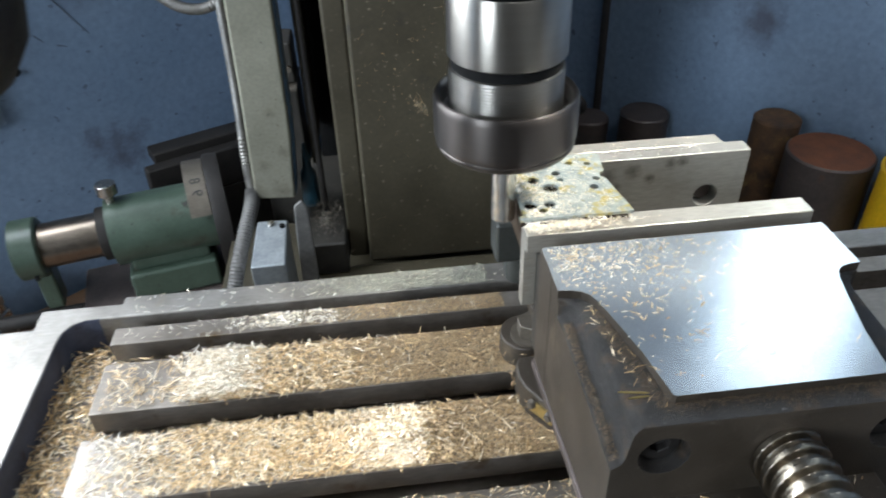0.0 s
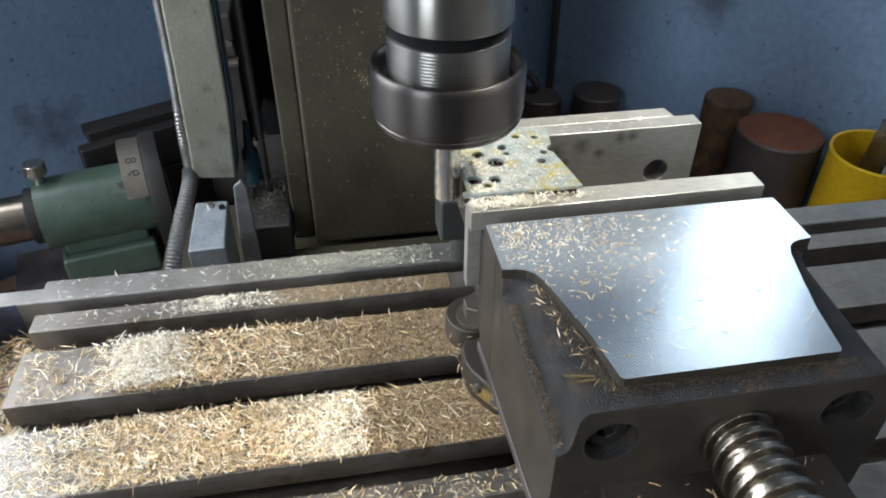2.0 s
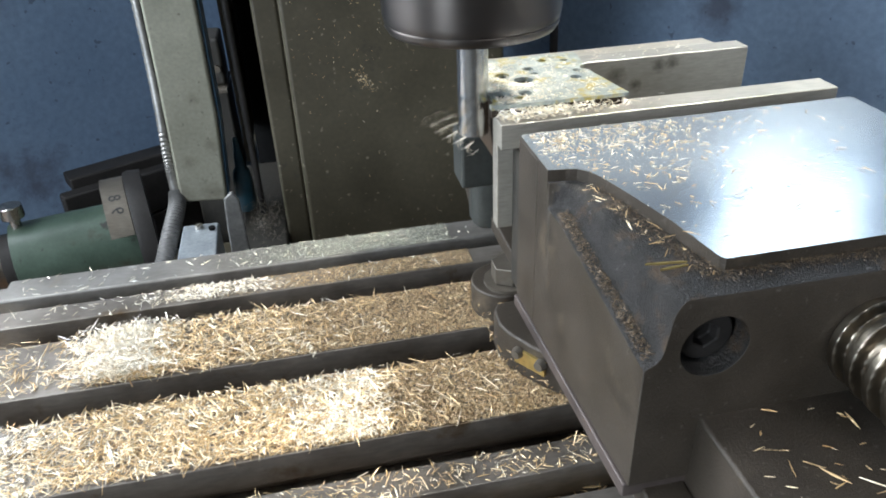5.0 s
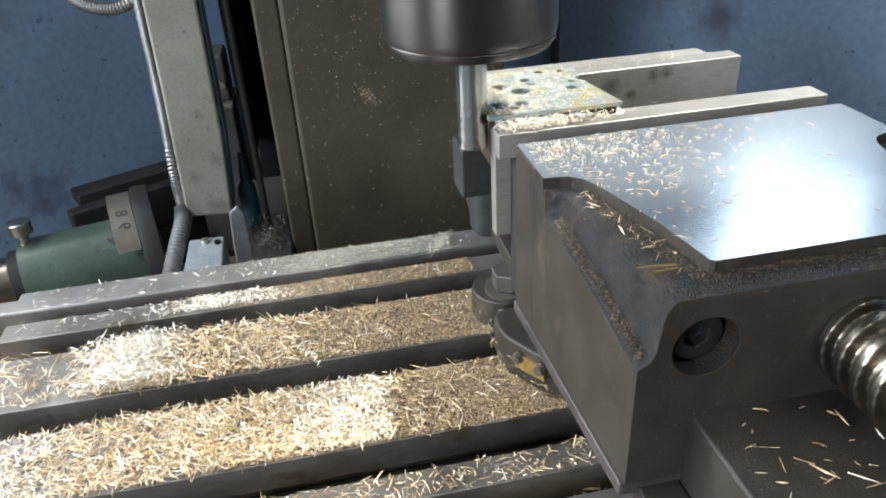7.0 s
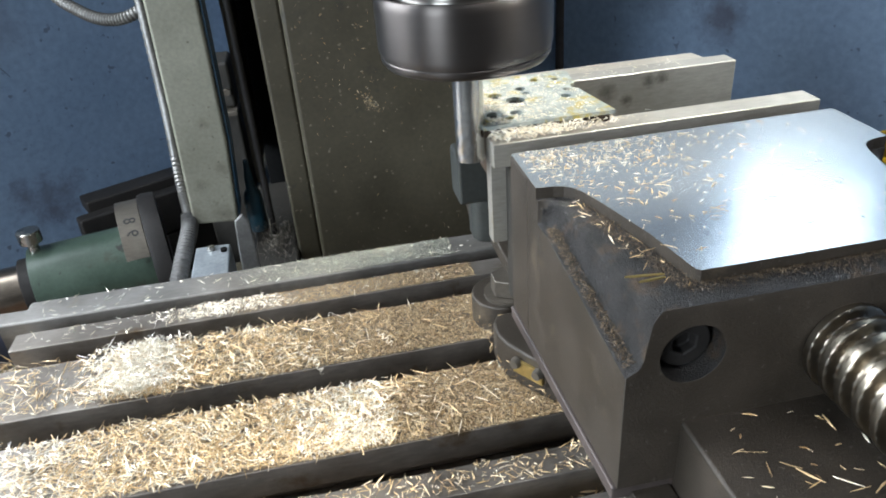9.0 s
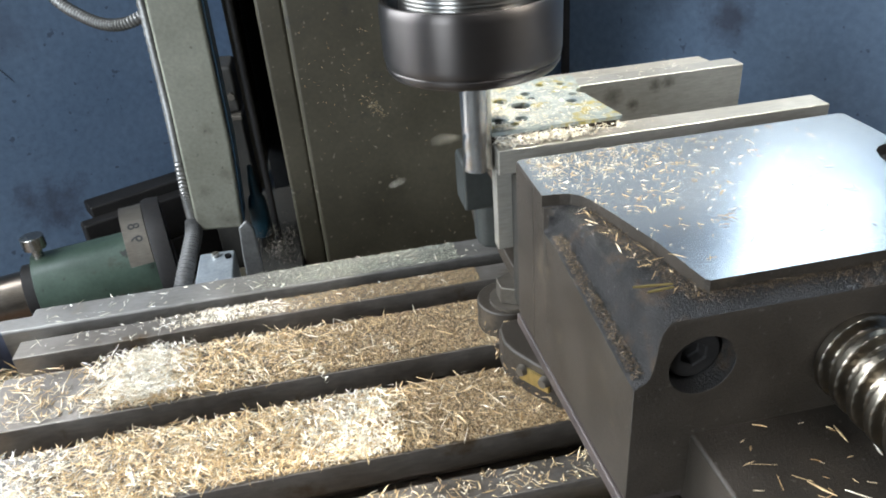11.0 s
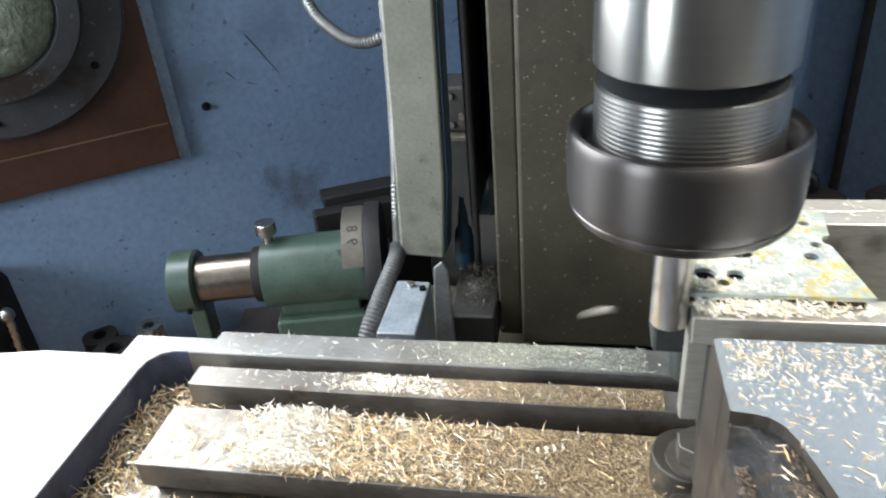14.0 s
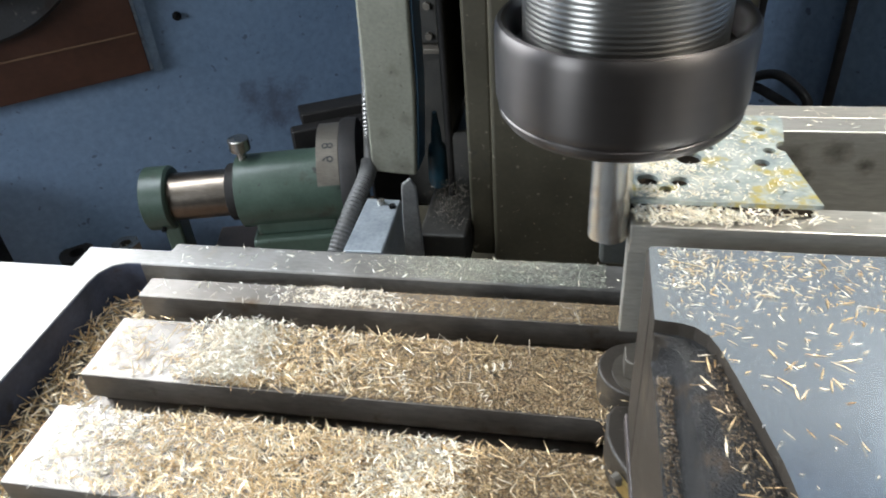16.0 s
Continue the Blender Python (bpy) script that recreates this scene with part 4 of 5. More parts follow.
chips("pad_slivers", 120, strip(0.066, 0.175, 0.195, 0.288, 1.0171, lambda x, y: (0.25 + bell(x, 0.085, 0.03)) * (1.0 if x > 0.0835 - (y - 0.188) * 0.24 else 0.0)), (0.0015, 0.0070), (0.0002, 0.0005), M_CHIP, "scattered golden slivers on the vice's ground top", 0.0003, 22, 0.06)
chips("jaw_flakes", 900, strip(0.049, 0.130, 0.3005, 0.3084, 1.0180, lambda x, y: bell(x, 0.066, 0.026) * (0.3 + (y - 0.3) * 80)), (0.0008, 0.0042), (0.0003, 0.0009), M_FLAKE, "pale flakes piled along the jaw plate", 0.0034, 23, 0.3)
chips("fixed_jaw_flakes", 60, strip(0.098, 0.17, 0.371, 0.391, 1.0174), (0.0008, 0.0034), (0.0002, 0.0007), M_FLAKE, "pale flakes on the fixed jaw", 0.0003, 25, 0.1)
chips("plate_flakes", 1500, strip(0.050, 0.100, 0.308, 0.366, 1.0236, lambda x, y: 0.0 if any((x - a) ** 2 + (y - b) ** 2 < (r + 0.0008) ** 2 for a, b, r in HOLES) else 0.12 + bell(x, 0.053, 0.016) * bell(y, 0.315, 0.03)), (0.0005, 0.0028), (0.0002, 0.0006), M_FLAKE, "pale flakes covering the drilled plate", 0.0006, 26, 0.25)
chips("bed_slivers", 60, strip(0.084, 0.170, 0.137, 0.176, 0.9662), (0.002, 0.009), (0.0003, 0.0009), M_CHIP, "golden slivers on the vice bed", 0.0003, 127, 0.08)
def ledge_place(rng):
    """On the climbing floor of the casting's hollow."""
    y = rng.uniform(0.180, 0.248)
    u = rng.random()
    return flank(y) + 0.0006 + 0.0034 * u, y, 0.9895 + 0.0018 * u + floor_rise(y, 0.9895)


chips("flank_dust", 1100, ledge_place, (0.0004, 0.0017), (0.0002, 0.0006), M_GRIME, "brown dust and slivers along the casting's flank", 0.0012, 28, 0.3)
chips("ledge_slivers", 26, strip(0.064, 0.082, 0.186, 0.250, 1.0128, lambda x, y: 1.0 if 0.0008 < 0.0825 - (y - 0.188) * 0.22 - x < 0.008 else 0.0), (0.002, 0.007), (0.0003, 0.0007), M_CHIP, "golden slivers lodged along the casting's ledge", 0.0006, 29, 0.15)
chips("ledge_dust", 1700, strip(0.076, 0.178, 0.1790, 0.1872, 1.0127, lambda x, y: bell(y, 0.1875, 0.004)), (0.0003, 0.0010), (0.0002, 0.0005), M_GRIME, "brown dust packed along the ground top's edge", 0.0007, 51, 0.25)
chips("cove_dust", 900, strip(0.0660, 0.0825, 0.186, 0.248, 1.0125, lambda x, y: 1.0 if 0 < 0.0825 - (y - 0.188) * 0.22 - x < 0.007 else 0.0), (0.0004, 0.0014), (0.0002, 0.0006), M_GRIME, "brown dust packed beside the ground top's slanted edge", 0.0012, 52, 0.3)
chips("ear_turnings", 260, strip(0.044, 0.066, 0.255, 0.350, 0.9005), (0.001, 0.005), (0.0004, 0.001), M_FINE, "brown turnings packed round the vice's ears", 0.012, 30, 0.4)

for x, y, turn, ln in ((0.0690, 0.1945, -14, 0.0120), (0.0702, 0.1918, -2, 0.0085)):
    bm = bmesh.new()
    add_prism(bm, [(-ln / 2, -0.0001), (-ln * 0.2, -0.0004), (ln / 2, -0.0002), (ln * 0.45, 0.0002), (0.0, 0.0004), (-ln * 0.45, 0.0002)], 0.0, 0.0005)
    sliver = finish("long_sliver", bm, M_BRASS)
    sliver.matrix_world = pose(x, y, 1.0131, 0, -4, turn)
    rides(tagged(sliver, "long golden sliver lying on the casting's ledge", "sliver", "long slivers"))


def lathe_m(profile, m, seg=72):
    bm = lathe(profile, seg)
    bmesh.ops.transform(bm, matrix=m, verts=bm.verts)
    return bm


chips("shaving_nest", 520, strip(-0.103, -0.064, 0.608, 0.70, 0.7922, lambda x, y: bell(x, -0.080, 0.014) * bell(y, 0.640, 0.03)), (0.003, 0.010), (0.0002, 0.0005), M_SHAVE, "tangled nest of dull shavings beside the column", 0.024, 31, 0.5)
RIDING.pop()


def specks(name, count, place, material, label, seed):
    """Small turnings sticking to the upright face of the column."""
    ob = chips(name, count, place, (0.0004, 0.0020), (0.0002, 0.0006), material, label, 0.0006, seed, 0.15)
    RIDING.pop()
    ob.matrix_world = Matrix.Translation((0, 0.6217, 0)) @ Matrix.Rotation(radians(90), 4, "X")


specks("column_specks", 230, strip(-0.035, 0.140, 0.78, 1.10, 0.0, lambda x, h: 0.15 + bell(h, 0.97, 0.05) * bell(x, 0.0, 0.05)), M_CHIP, "bright specks of turnings sticking to the column", 71)
specks("column_clump", 90, strip(0.010, 0.032, 0.922, 0.944, 0.0, lambda x, h: bell(x + h, 0.021 + 0.933, 0.006) * bell(x, 0.021, 0.006)), M_CHIP, "small golden clump of turnings stuck to the column", 72)
# ---- dividing head on the bench ----
IA = Vector((-0.487, 0.783, 0.700))
ID = Vector((0.193, 0.045, 0)).normalized()
IS = Vector((-ID.y, ID.x, 0))
IM = Matrix(((ID.x, IS.x, 0, IA.x), (ID.y, IS.y, 0, IA.y), (0, 0, 1, IA.z), (0, 0, 0, 1)))
head = empty("dividing_head", "green painted dividing head with a bright steel spindle", "dividing head")


def lathe_x(profile, seg=64):
    bm = lathe([(r, x) for x, r in profile], seg)
    bmesh.ops.transform(bm, matrix=IM @ Matrix.Rotation(radians(90), 4, "Y"), verts=bm.verts)
    return bm


part("end_cap", lathe_x([(0.0, 0), (0.0, 0.036), (0.002, 0.039), (0.029, 0.039), (0.032, 0.036), (0.032, 0.0)]), M_GREEN, head, "green painted end cap", smooth=True)
part("cap_screw", cyl(IM @ Vector((0.020, -0.030, -0.022)), IM @ Vector((0.020, -0.036, -0.026)), 0.003, seg=10), M_DARK, head)
bm = bmesh.new()
add_prism(bm, [(0.012, -0.018), (0.034, -0.018), (0.034, 0.018), (0.012, 0.018)], -0.088, -0.015)
bmesh.ops.transform(bm, matrix=IM, verts=bm.verts)
part("cap_arm", bm, M_GREEN, head, bevel=0.004)
part("spindle", lathe_x([(0.032, 0.0), (0.032, 0.0290), (0.102, 0.0290), (0.102, 0.0)]), M_SPINDLE, head, "oily bright turned steel spindle", smooth=True)
part("stop_ring", lathe_x([(0.102, 0.0), (0.102, 0.034), (0.103, 0.035), (0.114, 0.035), (0.115, 0.034), (0.115, 0.0)]), M_BLACKIRON, head, "black stop ring", smooth=True)
part("housing", lathe_x([(0.115, 0.0), (0.115, 0.0437), (0.1156, 0.0446), (0.190, 0.0450), (0.262, 0.0455), (0.262, 0.0)]), M_GREEN, head, "scuffed green housing", smooth=True)
bm = bmesh.new()
add_prism(bm, [(0.124, -0.046), (0.236, -0.046), (0.236, 0.046), (0.124, 0.046)], -0.088, -0.045)
add_prism(bm, [(0.130, -0.034), (0.230, -0.034), (0.230, 0.034), (0.130, 0.034)], -0.047, -0.02)
bmesh.ops.transform(bm, matrix=IM, verts=bm.verts)
part("foot", bm, M_GREEN, head, bevel=0.005)
arc = bmesh.new()
secs = []
for k in range(25):
    a = radians(28 + 107 * k / 24)
    secs.append([arc.verts.new(IM @ Vector((x, -r * math.cos(a), r * math.sin(a)))) for x, r in ((0.2185, 0.058), (0.2185, 0.0725), (0.219, 0.073), (0.2435, 0.073), (0.244, 0.0725), (0.244, 0.058))])
for p, q in zip(secs, secs[1:]):
    for k in range(6):
        arc.faces.new((p[k], p[(k + 1) % 6], q[(k + 1) % 6], q[k]))
arc.faces.new(secs[0]), arc.faces.new(secs[-1][::-1])
dial = part("dial", arc, M_DIAL, head, "grey engraved dial segment", smooth=True)
part("flange", lathe_x([(0.2445, 0.0), (0.2445, 0.076), (0.250, 0.078), (0.264, 0.077), (0.264, 0.0)]), M_BLACKIRON, head, "black flange behind the dial", smooth=True)
knob = part("knob", cyl(IM @ Vector((0.125, 0, 0.056)), IM @ Vector((0.125, 0, 0.071)), 0.0125, seg=28), M_BRIGHT, head, "small bright knurled knob", bevel=0.0012)
part("knob_stem", cyl(IM @ Vector((0.125, 0, 0.040)), IM @ Vector((0.125, 0, 0.0558)), 0.006, seg=18), M_BRIGHT, head, smooth=True)
for k, ch in enumerate("89"):
    cu = bpy.data.curves.new("numeral", "FONT")
    cu.body, cu.size, cu.extrude, cu.align_x, cu.align_y = ch, 0.0185, 0.0003, "CENTER", "CENTER"
    tmp = new("numeral", cu)
    bpy.context.view_layer.update()
    me = bpy.data.meshes.new_from_object(tmp.evaluated_get(bpy.context.evaluated_depsgraph_get()))
    bpy.data.objects.remove(tmp)
    me.materials.append(M_INK)
    num = new("numeral", me)
    num.parent = dial
    a = radians(66 - 14 * k)
    out = Vector((0, -math.cos(a), math.sin(a)))
    down = Vector((0, -math.sin(a), -math.cos(a)))
    e = Vector((1, 0, 0))
    q = Vector((0.2312, 0, 0)) + out * 0.0730
    # the numerals lie on their side round the ring
    loc = Matrix(((-down.x, e.x, out.x, q.x), (-down.y, e.y, out.y, q.y), (-down.z, e.z, out.z, q.z), (0, 0, 0, 1)))
    num.matrix_local = IM @ loc
AM = IM @ Matrix.Translation((0.166, 0.108, 0)) @ Matrix.Rotation(radians(14), 4, "Z") @ Matrix.Translation((-0.166, -0.108, 0))
plate_ob = empty("angle_plate", "black cast-iron angle plate behind the dividing head", "angle plate")
part("top", box((0.184, 0.130, 0.014), (0.42, 0.166, 0.032), AM), M_BLACKIRON, plate_ob, bevel=0.003)
part("web", box((0.166, 0.108, -0.040), (0.42, 0.1295, 0.020), AM), M_BLACKIRON, plate_ob, bevel=0.004)
part("leg", box((0.266, 0.1085, -0.1795), (0.42, 0.1295, -0.0405), AM), M_BLACKIRON, plate_ob, bevel=0.003)
tagged(finish("support_block", box((0.055, -0.052, -0.1795), (0.30, 0.062, -0.0885), IM), M_BAR, bevel=0.003), "dark oily block carrying the dividing head", "block")
tagged(finish("steel_rod", cyl(IM @ Vector((-0.050, -0.012, -0.0985)), IM @ Vector((0.054, -0.020, -0.0985)), 0.010, seg=20), M_BLACKIRON, smooth=True), "short dark steel rod beside the block", "rod")
for k, (x, y, w, h) in enumerate(((-0.115, 0.02, 0.030, 0.075), (-0.075, 0.05, 0.022, 0.085), (-0.150, 0.06, 0.026, 0.070), (-0.06, 0.0, 0.018, 0.070))):
    ob = finish("spare_fitting", lathe([(0, 0), (w, 0), (w, h * 0.7), (w * 0.8, h * 0.72), (w * 0.8, h * 0.85), (w * 0.9, h * 0.88), (w * 0.9, h), (w * 0.4, h), (w * 0.4, h * 0.8), (0, h * 0.8)], 6 if k % 2 else 24), M_BRIGHT if k % 2 else M_BLACKIRON)
    ob.matrix_world = IM @ Matrix.Translation((x, y, -0.1795))
    tagged(ob, "oily steel fitting standing on the bench", "fitting", "spare fittings")
grinder = empty("bench_grinder", "black bench grinder with a small bright ball handle", "grinder")
GM = IM @ Matrix.Translation((-0.235, 0.0, -0.06)) @ Matrix.Rotation(radians(90), 4, "Y")
bm = lathe([(0, -0.05), (0.085, -0.05), (0.092, -0.042), (0.092, 0.0), (0.080, 0.008), (0, 0.008)], 64)
bmesh.ops.transform(bm, matrix=GM, verts=bm.verts)
part("wheel_guard", bm, M_BLACKIRON, grinder, smooth=True)
part("foot", box((-0.285, -0.045, -0.1795), (-0.225, 0.045, -0.13), IM), M_BLACKIRON, grinder, bevel=0.003)
part("handle", cyl(IM @ Vector((-0.215, -0.02, -0.12)), IM @ Vector((-0.207, -0.02, -0.02)), 0.006, seg=16), M_BRIGHT, grinder, smooth=True)
part("ball", lathe_m([(0, -0.010), (0.006, -0.008), (0.0095, -0.003), (0.0095, 0.003), (0.006, 0.008), (0, 0.010)], IM @ Matrix.Translation((-0.207, -0.02, -0.013)), 24), M_SHANK, grinder, smooth=True)

# ---- on the walls ----
win = tagged(new("window_1"), "brown wooden window frame letting in daylight", "window", kind="structure")
WM = left_frame(0.77, 1.15, -0.06)
for lo, hi in (((-0.98, 0.0, -0.03), (-0.94, 0.80, 0.03)), ((-0.04, 0.0, -0.03), (0.0, 0.80, 0.03)), ((-0.94, 0.0, -0.03), (-0.04, 0.04, 0.03)), ((-0.94, 0.76, -0.03), (-0.04, 0.80, 0.03))):
    part("window_frame", box(lo, hi, WM), M_BOARD, win, bevel=0.003)
win = tagged(new("window_2"), "small brown wooden window frame letting in daylight", "window", kind="structure")
WM = right_frame(0.64, 1.27, -0.06)
for lo, hi in (((0.0, 0.0, -0.03), (0.025, 0.47, 0.03)), ((0.365, 0.0, -0.03), (0.39, 0.47, 0.03)), ((0.025, 0.0, -0.03), (0.365, 0.025, 0.03)), ((0.025, 0.445, -0.03), (0.365, 0.47, 0.03))):
    part("window_frame", box(lo, hi, WM), M_BOARD, win, bevel=0.003)

# invented frame round the fill light's opening
win = tagged(new("fill_window"), "added brown window frame round the fill light's opening", "window", kind="structure")
for lo, hi in (((LX + 0.03, 0.48, 1.15), (LX + 0.09, 0.52, 2.15)), ((LX + 0.03, 1.48, 1.15), (LX + 0.09, 1.52, 2.15)), ((LX + 0.03, 0.52, 1.15), (LX + 0.09, 1.48, 1.19)), ((LX + 0.03, 0.52, 2.11), (LX + 0.09, 1.48, 2.15))):
    part("window_frame", box(lo, hi, ROOM), M_BOARD, win, bevel=0.003)

board = empty("brown_board", "dark brown varnished board on the blue wall", "board")
SC = (CORNER - Vector((-0.5285, 0.927, 0))).length
part("panel", box((-0.55, 0.0, 0.001), (0.0, 0.335, 0.016), left_frame(SC, 0.8105)), M_BOARD, board, bevel=0.001)
part("ledge", box((-0.55, 0.0495, 0.0162), (-0.003, 0.0515, 0.0180), left_frame(SC, 0.8105)), M_BENCH, board, "thin pale joint line")
part("painted_edge", box((0.0004, -0.001, 0.001), (0.0045, 0.336, 0.009), left_frame(SC, 0.8105)), M_PEEL, board, "pale peeling blue paint along the edge")
part("painted_trim", box((0.0048, -0.006, 0.0005), (0.0170, 0.336, 0.0050), left_frame(SC, 0.8105)), M_TRIM, board, "pale blue painted trim strip", bevel=0.001)
part("paper_scrap", prism([(0.0, 0.0), (0.026, 0.004), (0.016, 0.016)], 0.0162, 0.0165), M_CEIL, board, "torn corner of pale paper").matrix_local = left_frame(SC, 0.8105) @ Matrix.Translation((-0.118, 0.092, 0.0))
lamp_ob = empty("porthole_light", "round grey bulkhead with rippled glass on the board", "wall lamp")
LM = left_frame(SC + 0.165, 1.035, 0.0165)


part("rim", lathe_m([(0.0, 0), (0.150, 0), (0.150, 0.008), (0.146, 0.012), (0.105, 0.014), (0.100, 0.032), (0.078, 0.034), (0.075, 0.020), (0, 0.020)], LM), M_LAMPRIM, lamp_ob, "dark oily metal rim", smooth=True)
for a in (20, 140, 260, 320):
    q = LM @ Vector((0.128 * math.cos(radians(a)), 0.128 * math.sin(radians(a)), 0.0125))
    part("rim_screw", cyl(q, q + (LM.to_3x3() @ Vector((0, 0, 0.003))), 0.005, 0.004, 16), M_DARK, lamp_ob, smooth=True)
part("glass", lathe_m([(0.0745, 0.021), (0.060, 0.036), (0.030, 0.044), (0, 0.046)], LM), M_GLASS, lamp_ob, "greenish rippled glass", smooth=True)
screw = finish("wall_screw", cyl(on_left_wall(SC - 0.052, 0.866), on_left_wall(SC - 0.052, 0.866, 0.006), 0.006, 0.003, 16), M_DARK)
tagged(screw, "small dark screw in the blue wall", "screw")
for a, b, c, d, w in ((-0.433, 0.948, -0.405, 0.889, 0.0022), (-0.46, 0.905, -0.452, 0.893, 0.002), (-0.44, 0.885, -0.43, 0.88, 0.002)):
    sa, sb = (CORNER - Vector((a, CORNER.y - (CORNER.x - a) * 0.813, 0))).length, (CORNER - Vector((c, CORNER.y - (CORNER.x - c) * 0.813, 0))).length
    p, q = on_left_wall(sa, b, 0.0004), on_left_wall(sb, d, 0.0004)
    tagged(finish("wall_scratch", cyl(p, q, w * 0.4, w * 0.15, 8), M_STAIN), "dark scratch in the blue wall paint", "scratch", "wall scratches", kind="structure")
SR = lambda x: (x - CORNER.x) / V.x
tagged(finish("power_cable", tube([on_right_wall(SR(0.346), 0.525, 0.012), on_right_wall(SR(0.3445), 0.70, 0.012), on_right_wall(SR(0.344), 0.80, 0.012), on_right_wall(SR(0.3435), 0.90, 0.012), on_right_wall(SR(0.343), 1.3, 0.012), on_right_wall(SR(0.343), 2.2, 0.012)], 0.0062, 12), M_CABLE, smooth=True), "black rubber power cable hanging on the wall", "cable")
tagged(finish("coiled_cable", tube([(0.249, 1.075, 1.25), (0.2454, 1.0796, 0.84), (0.2437, 1.0817, 0.772), (0.240, 1.086, 0.722), (0.2455, 1.075, 0.730), (0.2537, 1.065, 0.744), (0.270, 1.045, 0.755), (0.2833, 1.030, 0.753), (0.300, 1.008, 0.742), (0.304, 1.003, 0.730), (0.295, 1.012, 0.722), (0.2738, 1.040, 0.7256), (0.252, 1.068, 0.728), (0.236, 1.085, 0.715), (0.232, 1.09, 0.65), (0.235, 1.085, 0.527)], 0.0062, 12), M_CABLE, smooth=True), "looped black rubber cable behind the column", "cable")


# ---- bar stock and bin ----
def bar(name, x, y, r, top, label, tip=(0, 0), face=None, body=None):
    ob = empty(name, label, "metal bar", (x, y, BENCH + 0.0005), "bar stock")
    h = top - BENCH
    part("shaft", lathe([(0, 0), (r, 0), (r, h - 0.002), (r - 0.002, h), (0, h)], 48), body or M_BAR, ob, smooth=True)
    part("end_face", lathe([(0, h + 0.0002), (r - 0.0025, h + 0.0002), (r - 0.0028, h + 0.0006), (0, h + 0.0006)], 48), face or M_BAR, ob, smooth=True)
    ob.rotation_euler = (tip[0], tip[1], 0)
    return ob


bar("round_bar", 0.3775, 0.9350, 0.0358, 0.749, "dark oily round steel bar standing on the bench")
bar("round_bar", 0.3130, 0.9970, 0.0311, 0.718, "dark oily round steel bar standing beside the cable")
bar("rusty_bar", 0.4975, 0.7895, 0.0297, 0.800, "rust-brown round bar standing against the wall", (0, 0), M_RUST, M_RUST)
bar("thick_bar", 0.5290, 0.7120, 0.0515, 0.789, "thick dark steel bar with an orange rusted end", (0, 0), M_RUSTTOP, M_BAR)
bin_ = empty("yellow_bin", "yellow plastic bin filled with metal offcuts", "bin", (0.593, 0.6180, BENCH + 0.0005))
part("shell", lathe([(0, 0), (0.0535, 0), (0.0545, 0.004), (0.0530, 0.282), (0.0545, 0.284), (0.0540, 0.287), (0.0510, 0.286), (0.0520, 0.008), (0, 0.008)], 64), M_YELLOW, bin_, smooth=True)
for x, y, w, h, rx, ry, rz, mt in ((-0.020, 0.016, 0.024, 0.385, 0, 7, -38, M_BRIGHT), (0.014, 0.016, 0.024, 0.352, 3, 2, -30, M_ZINC), (-0.002, -0.022, 0.020, 0.300, 0, 3, -60, M_ZINC)):
    ob = finish("offcut", box((-w, -0.0025, 0), (w, 0.0025, h)), mt, bevel=0.0006)
    ob.matrix_world = Matrix.Translation(bin_.location + Vector((x, y, 0.012))) @ pose(0, 0, 0, rx, ry, rz)
    tagged(ob, "grey sheet steel offcut standing in the yellow bin", "offcut", "offcuts in the bin")


# ---- what moves ----
def curl(turns, radius, pitch, width):
    """A curled sliver: a thin ribbon wound on a helix."""
    bm = bmesh.new()
    rows = []
    n = int(turns * 14)
    for k in range(n + 1):
        a = math.tau * k / 14
        w = width * (0.3 + 0.7 * math.sin(math.pi * k / n))
        c = Vector((radius * math.cos(a), radius * math.sin(a), pitch * (k / 14 - turns / 2)))
        rows.append([bm.verts.new(c + Vector((0, 0, dz))) for dz in (-w / 2, w / 2)] + [bm.verts.new(c * 0.93 + Vector((0, 0, c.z * 0.07)))])
    for p, q in zip(rows, rows[1:]):
        for i in range(3):
            bm.faces.new((p[i], p[(i + 1) % 3], q[(i + 1) % 3], q[i]))
    return bm


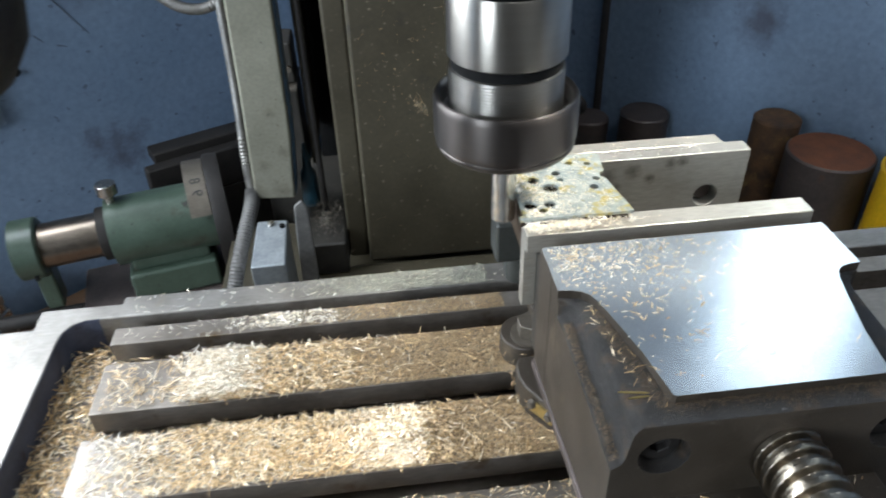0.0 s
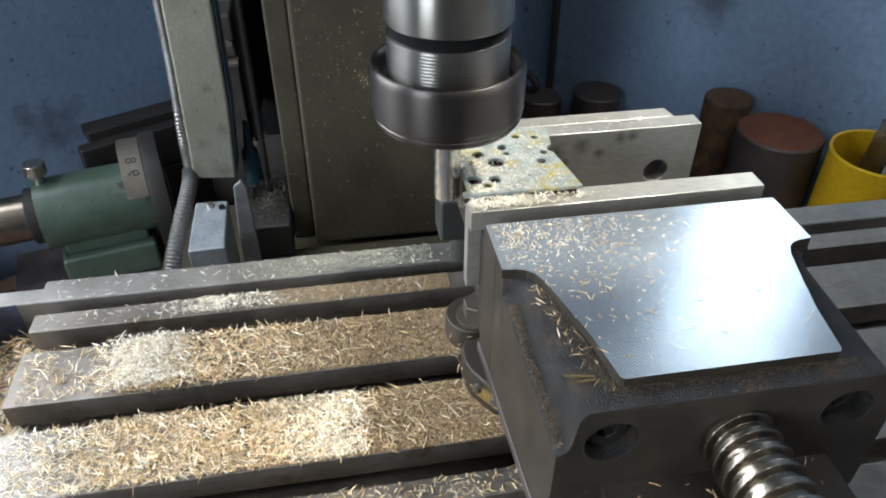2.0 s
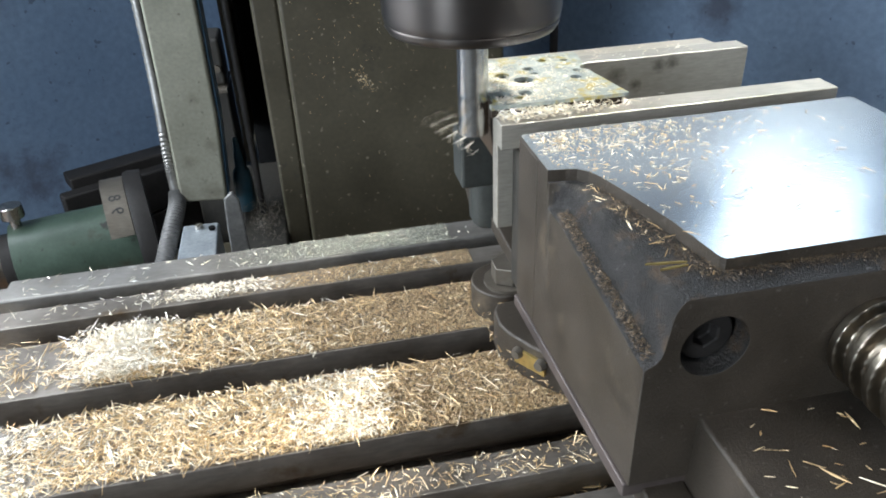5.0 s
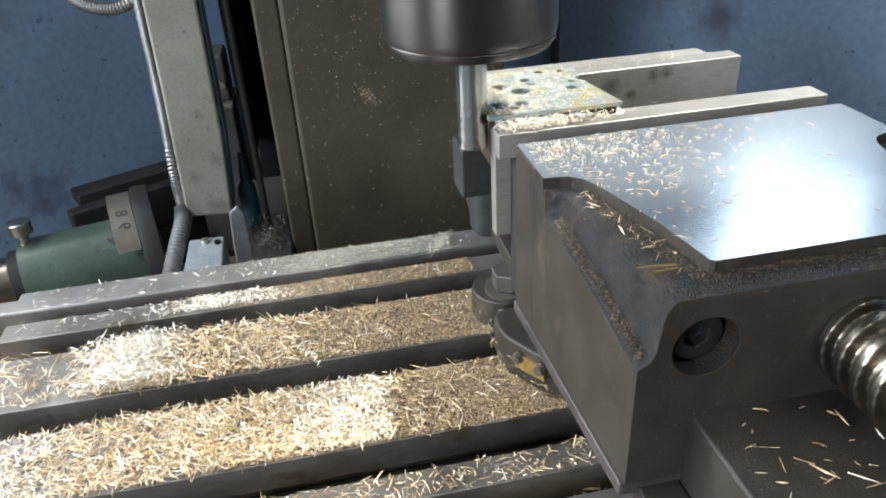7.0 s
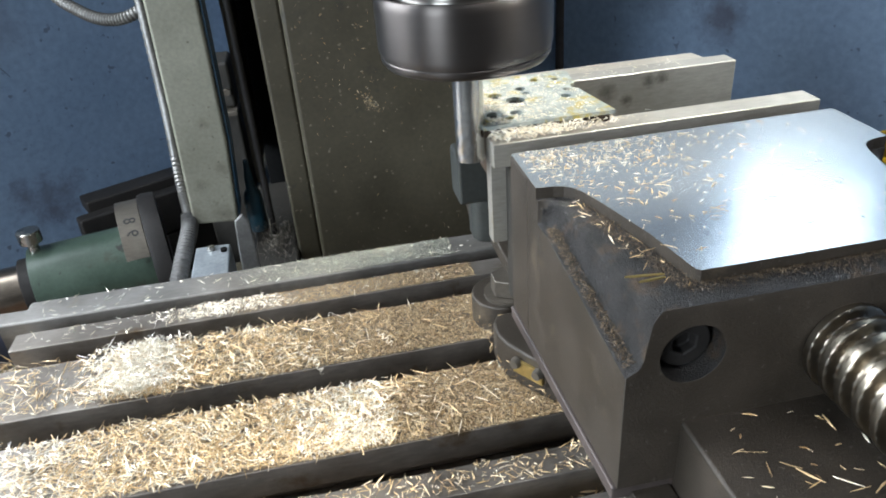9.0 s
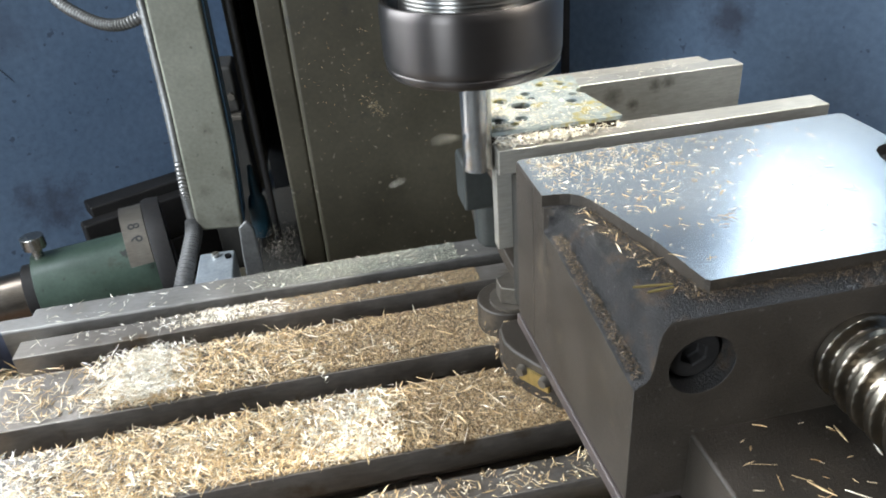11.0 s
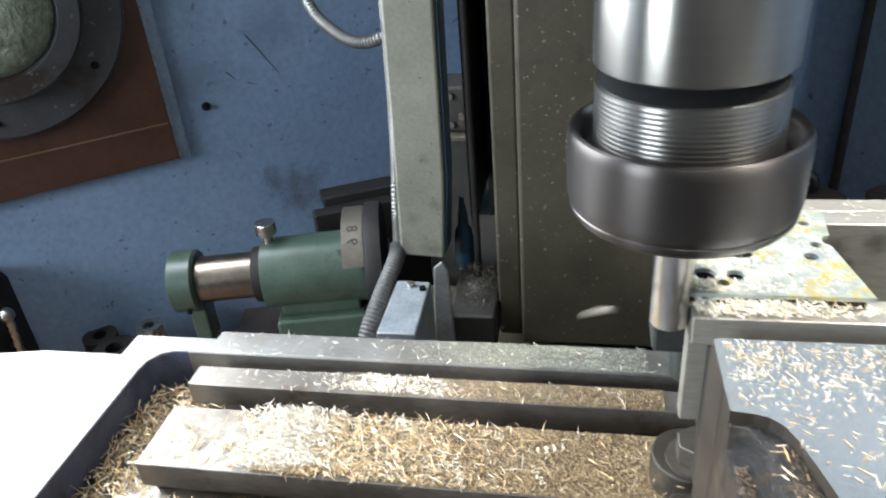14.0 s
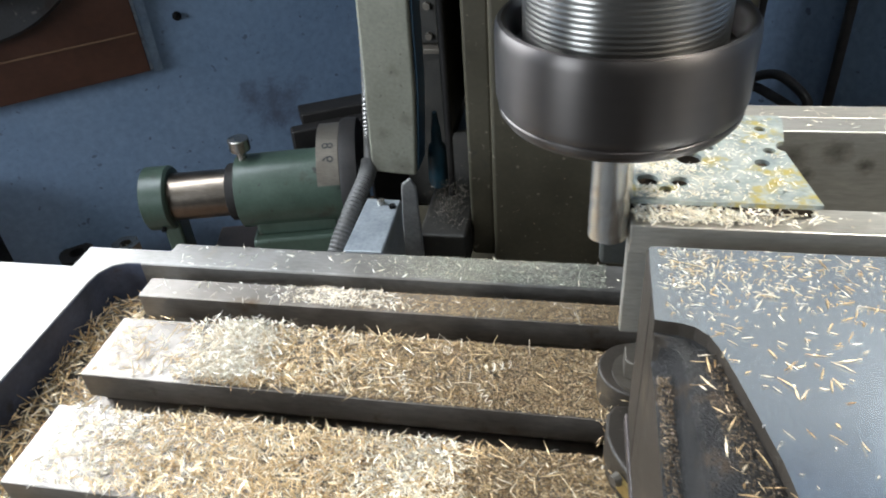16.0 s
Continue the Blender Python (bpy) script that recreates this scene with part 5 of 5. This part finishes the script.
FLIGHTS = []
rng = random.Random(5)
STARTS = [0.33, 0.42, 0.90, 1.36, 1.40, 1.92, 2.36, 2.42, 2.90, 3.36, 3.42, 3.90, 4.38, 4.42, 4.90, 5.60, 6.20, 6.80, 7.36, 7.41, 7.88, 7.92, 8.38, 9.20, 9.90,
          10.88, 10.92, 11.38, 11.90, 12.37, 12.42, 12.90, 13.86, 15.38]
for k, t0 in enumerate(STARTS):
    big = k % 5 == 4
    ob = finish("flying_turning", curl(4 + k % 3 if big else 2 + k % 3, 0.0019 if big else 0.0009 + 0.0003 * (k % 3), 0.0052 if big else 0.0030, 0.0008 if big else 0.0006), M_FLAKE, smooth=True)
    tagged(ob, "long bright curled turning thrown off the cutter" if big else "bright curled turning thrown off the cutter", "turning", "flying turnings")
    land = Vector((rng.uniform(-0.17, 0.0), rng.choice((rng.uniform(0.262, 0.298), rng.uniform(0.326, 0.360))), 0.9035))
    FLIGHTS.append((ob, t0, Vector((rng.uniform(0.056, 0.092), rng.uniform(0.320, 0.360), 1.0140)), land, rng.uniform(0, 360)))


def feed_at(t):
    for (a, da), (b, db) in zip(FEED, FEED[1:]):
        if t <= b:
            return da + (db - da) * (t - a) / (b - a)
    return 0.0


# travel of the quill
QUILL = [(0.0, 0.0005), (2.5, 0.0), (3.5, -0.0012), (5.0, -0.0026), (8.0, -0.0033), (11.0, -0.0030), (11.5, -0.0016), (12.5, -0.0005), (16.0, 0.0)]


def quill_at(t):
    for (a, da), (b, db) in zip(QUILL, QUILL[1:]):
        if t <= b:
            return da + (db - da) * (t - a) / (b - a)
    return 0.0


def motions():
    for ob in RIDING:
        base = ob.matrix_basis.copy()
        walk(ob, [(t, Matrix.Translation((0, d, 0)) @ base) for t, d in FEED])
    for ob, t0, start, land, turn in FLIGHTS:
        # at rest under the plate by the cut, then an arc of a third of a second, then at rest on the table
        rows = [(t, pose(start.x, start.y + feed_at(t), start.z, 90, 0, turn)) for t in (0.0, 0.15, t0) if t < t0 + 0.01]
        for j in range(1, 11):
            u = j / 10
            p = start.lerp(land, u) + Vector((0, 0, 0.10 * u * (1 - u)))
            rows.append((t0 + 0.34 * u, pose(p.x, p.y + feed_at(t0 + 0.34 * u), p.z, 90 + 60 * u, 50 * u, turn + 80 * j)))
        rows.append((16.0, pose(land.x, land.y, land.z, 150, 50, turn + 800)))
        walk(ob, rows)
    spin = [(k * 0.1, k * 75.0) for k in range(161)]
    for ob in (chuck, cutter):
        x, y, z = ob.location
        walk(ob, [(t, pose(x, y, z + quill_at(t), 0, 0, -a)) for t, a in spin])


motions()
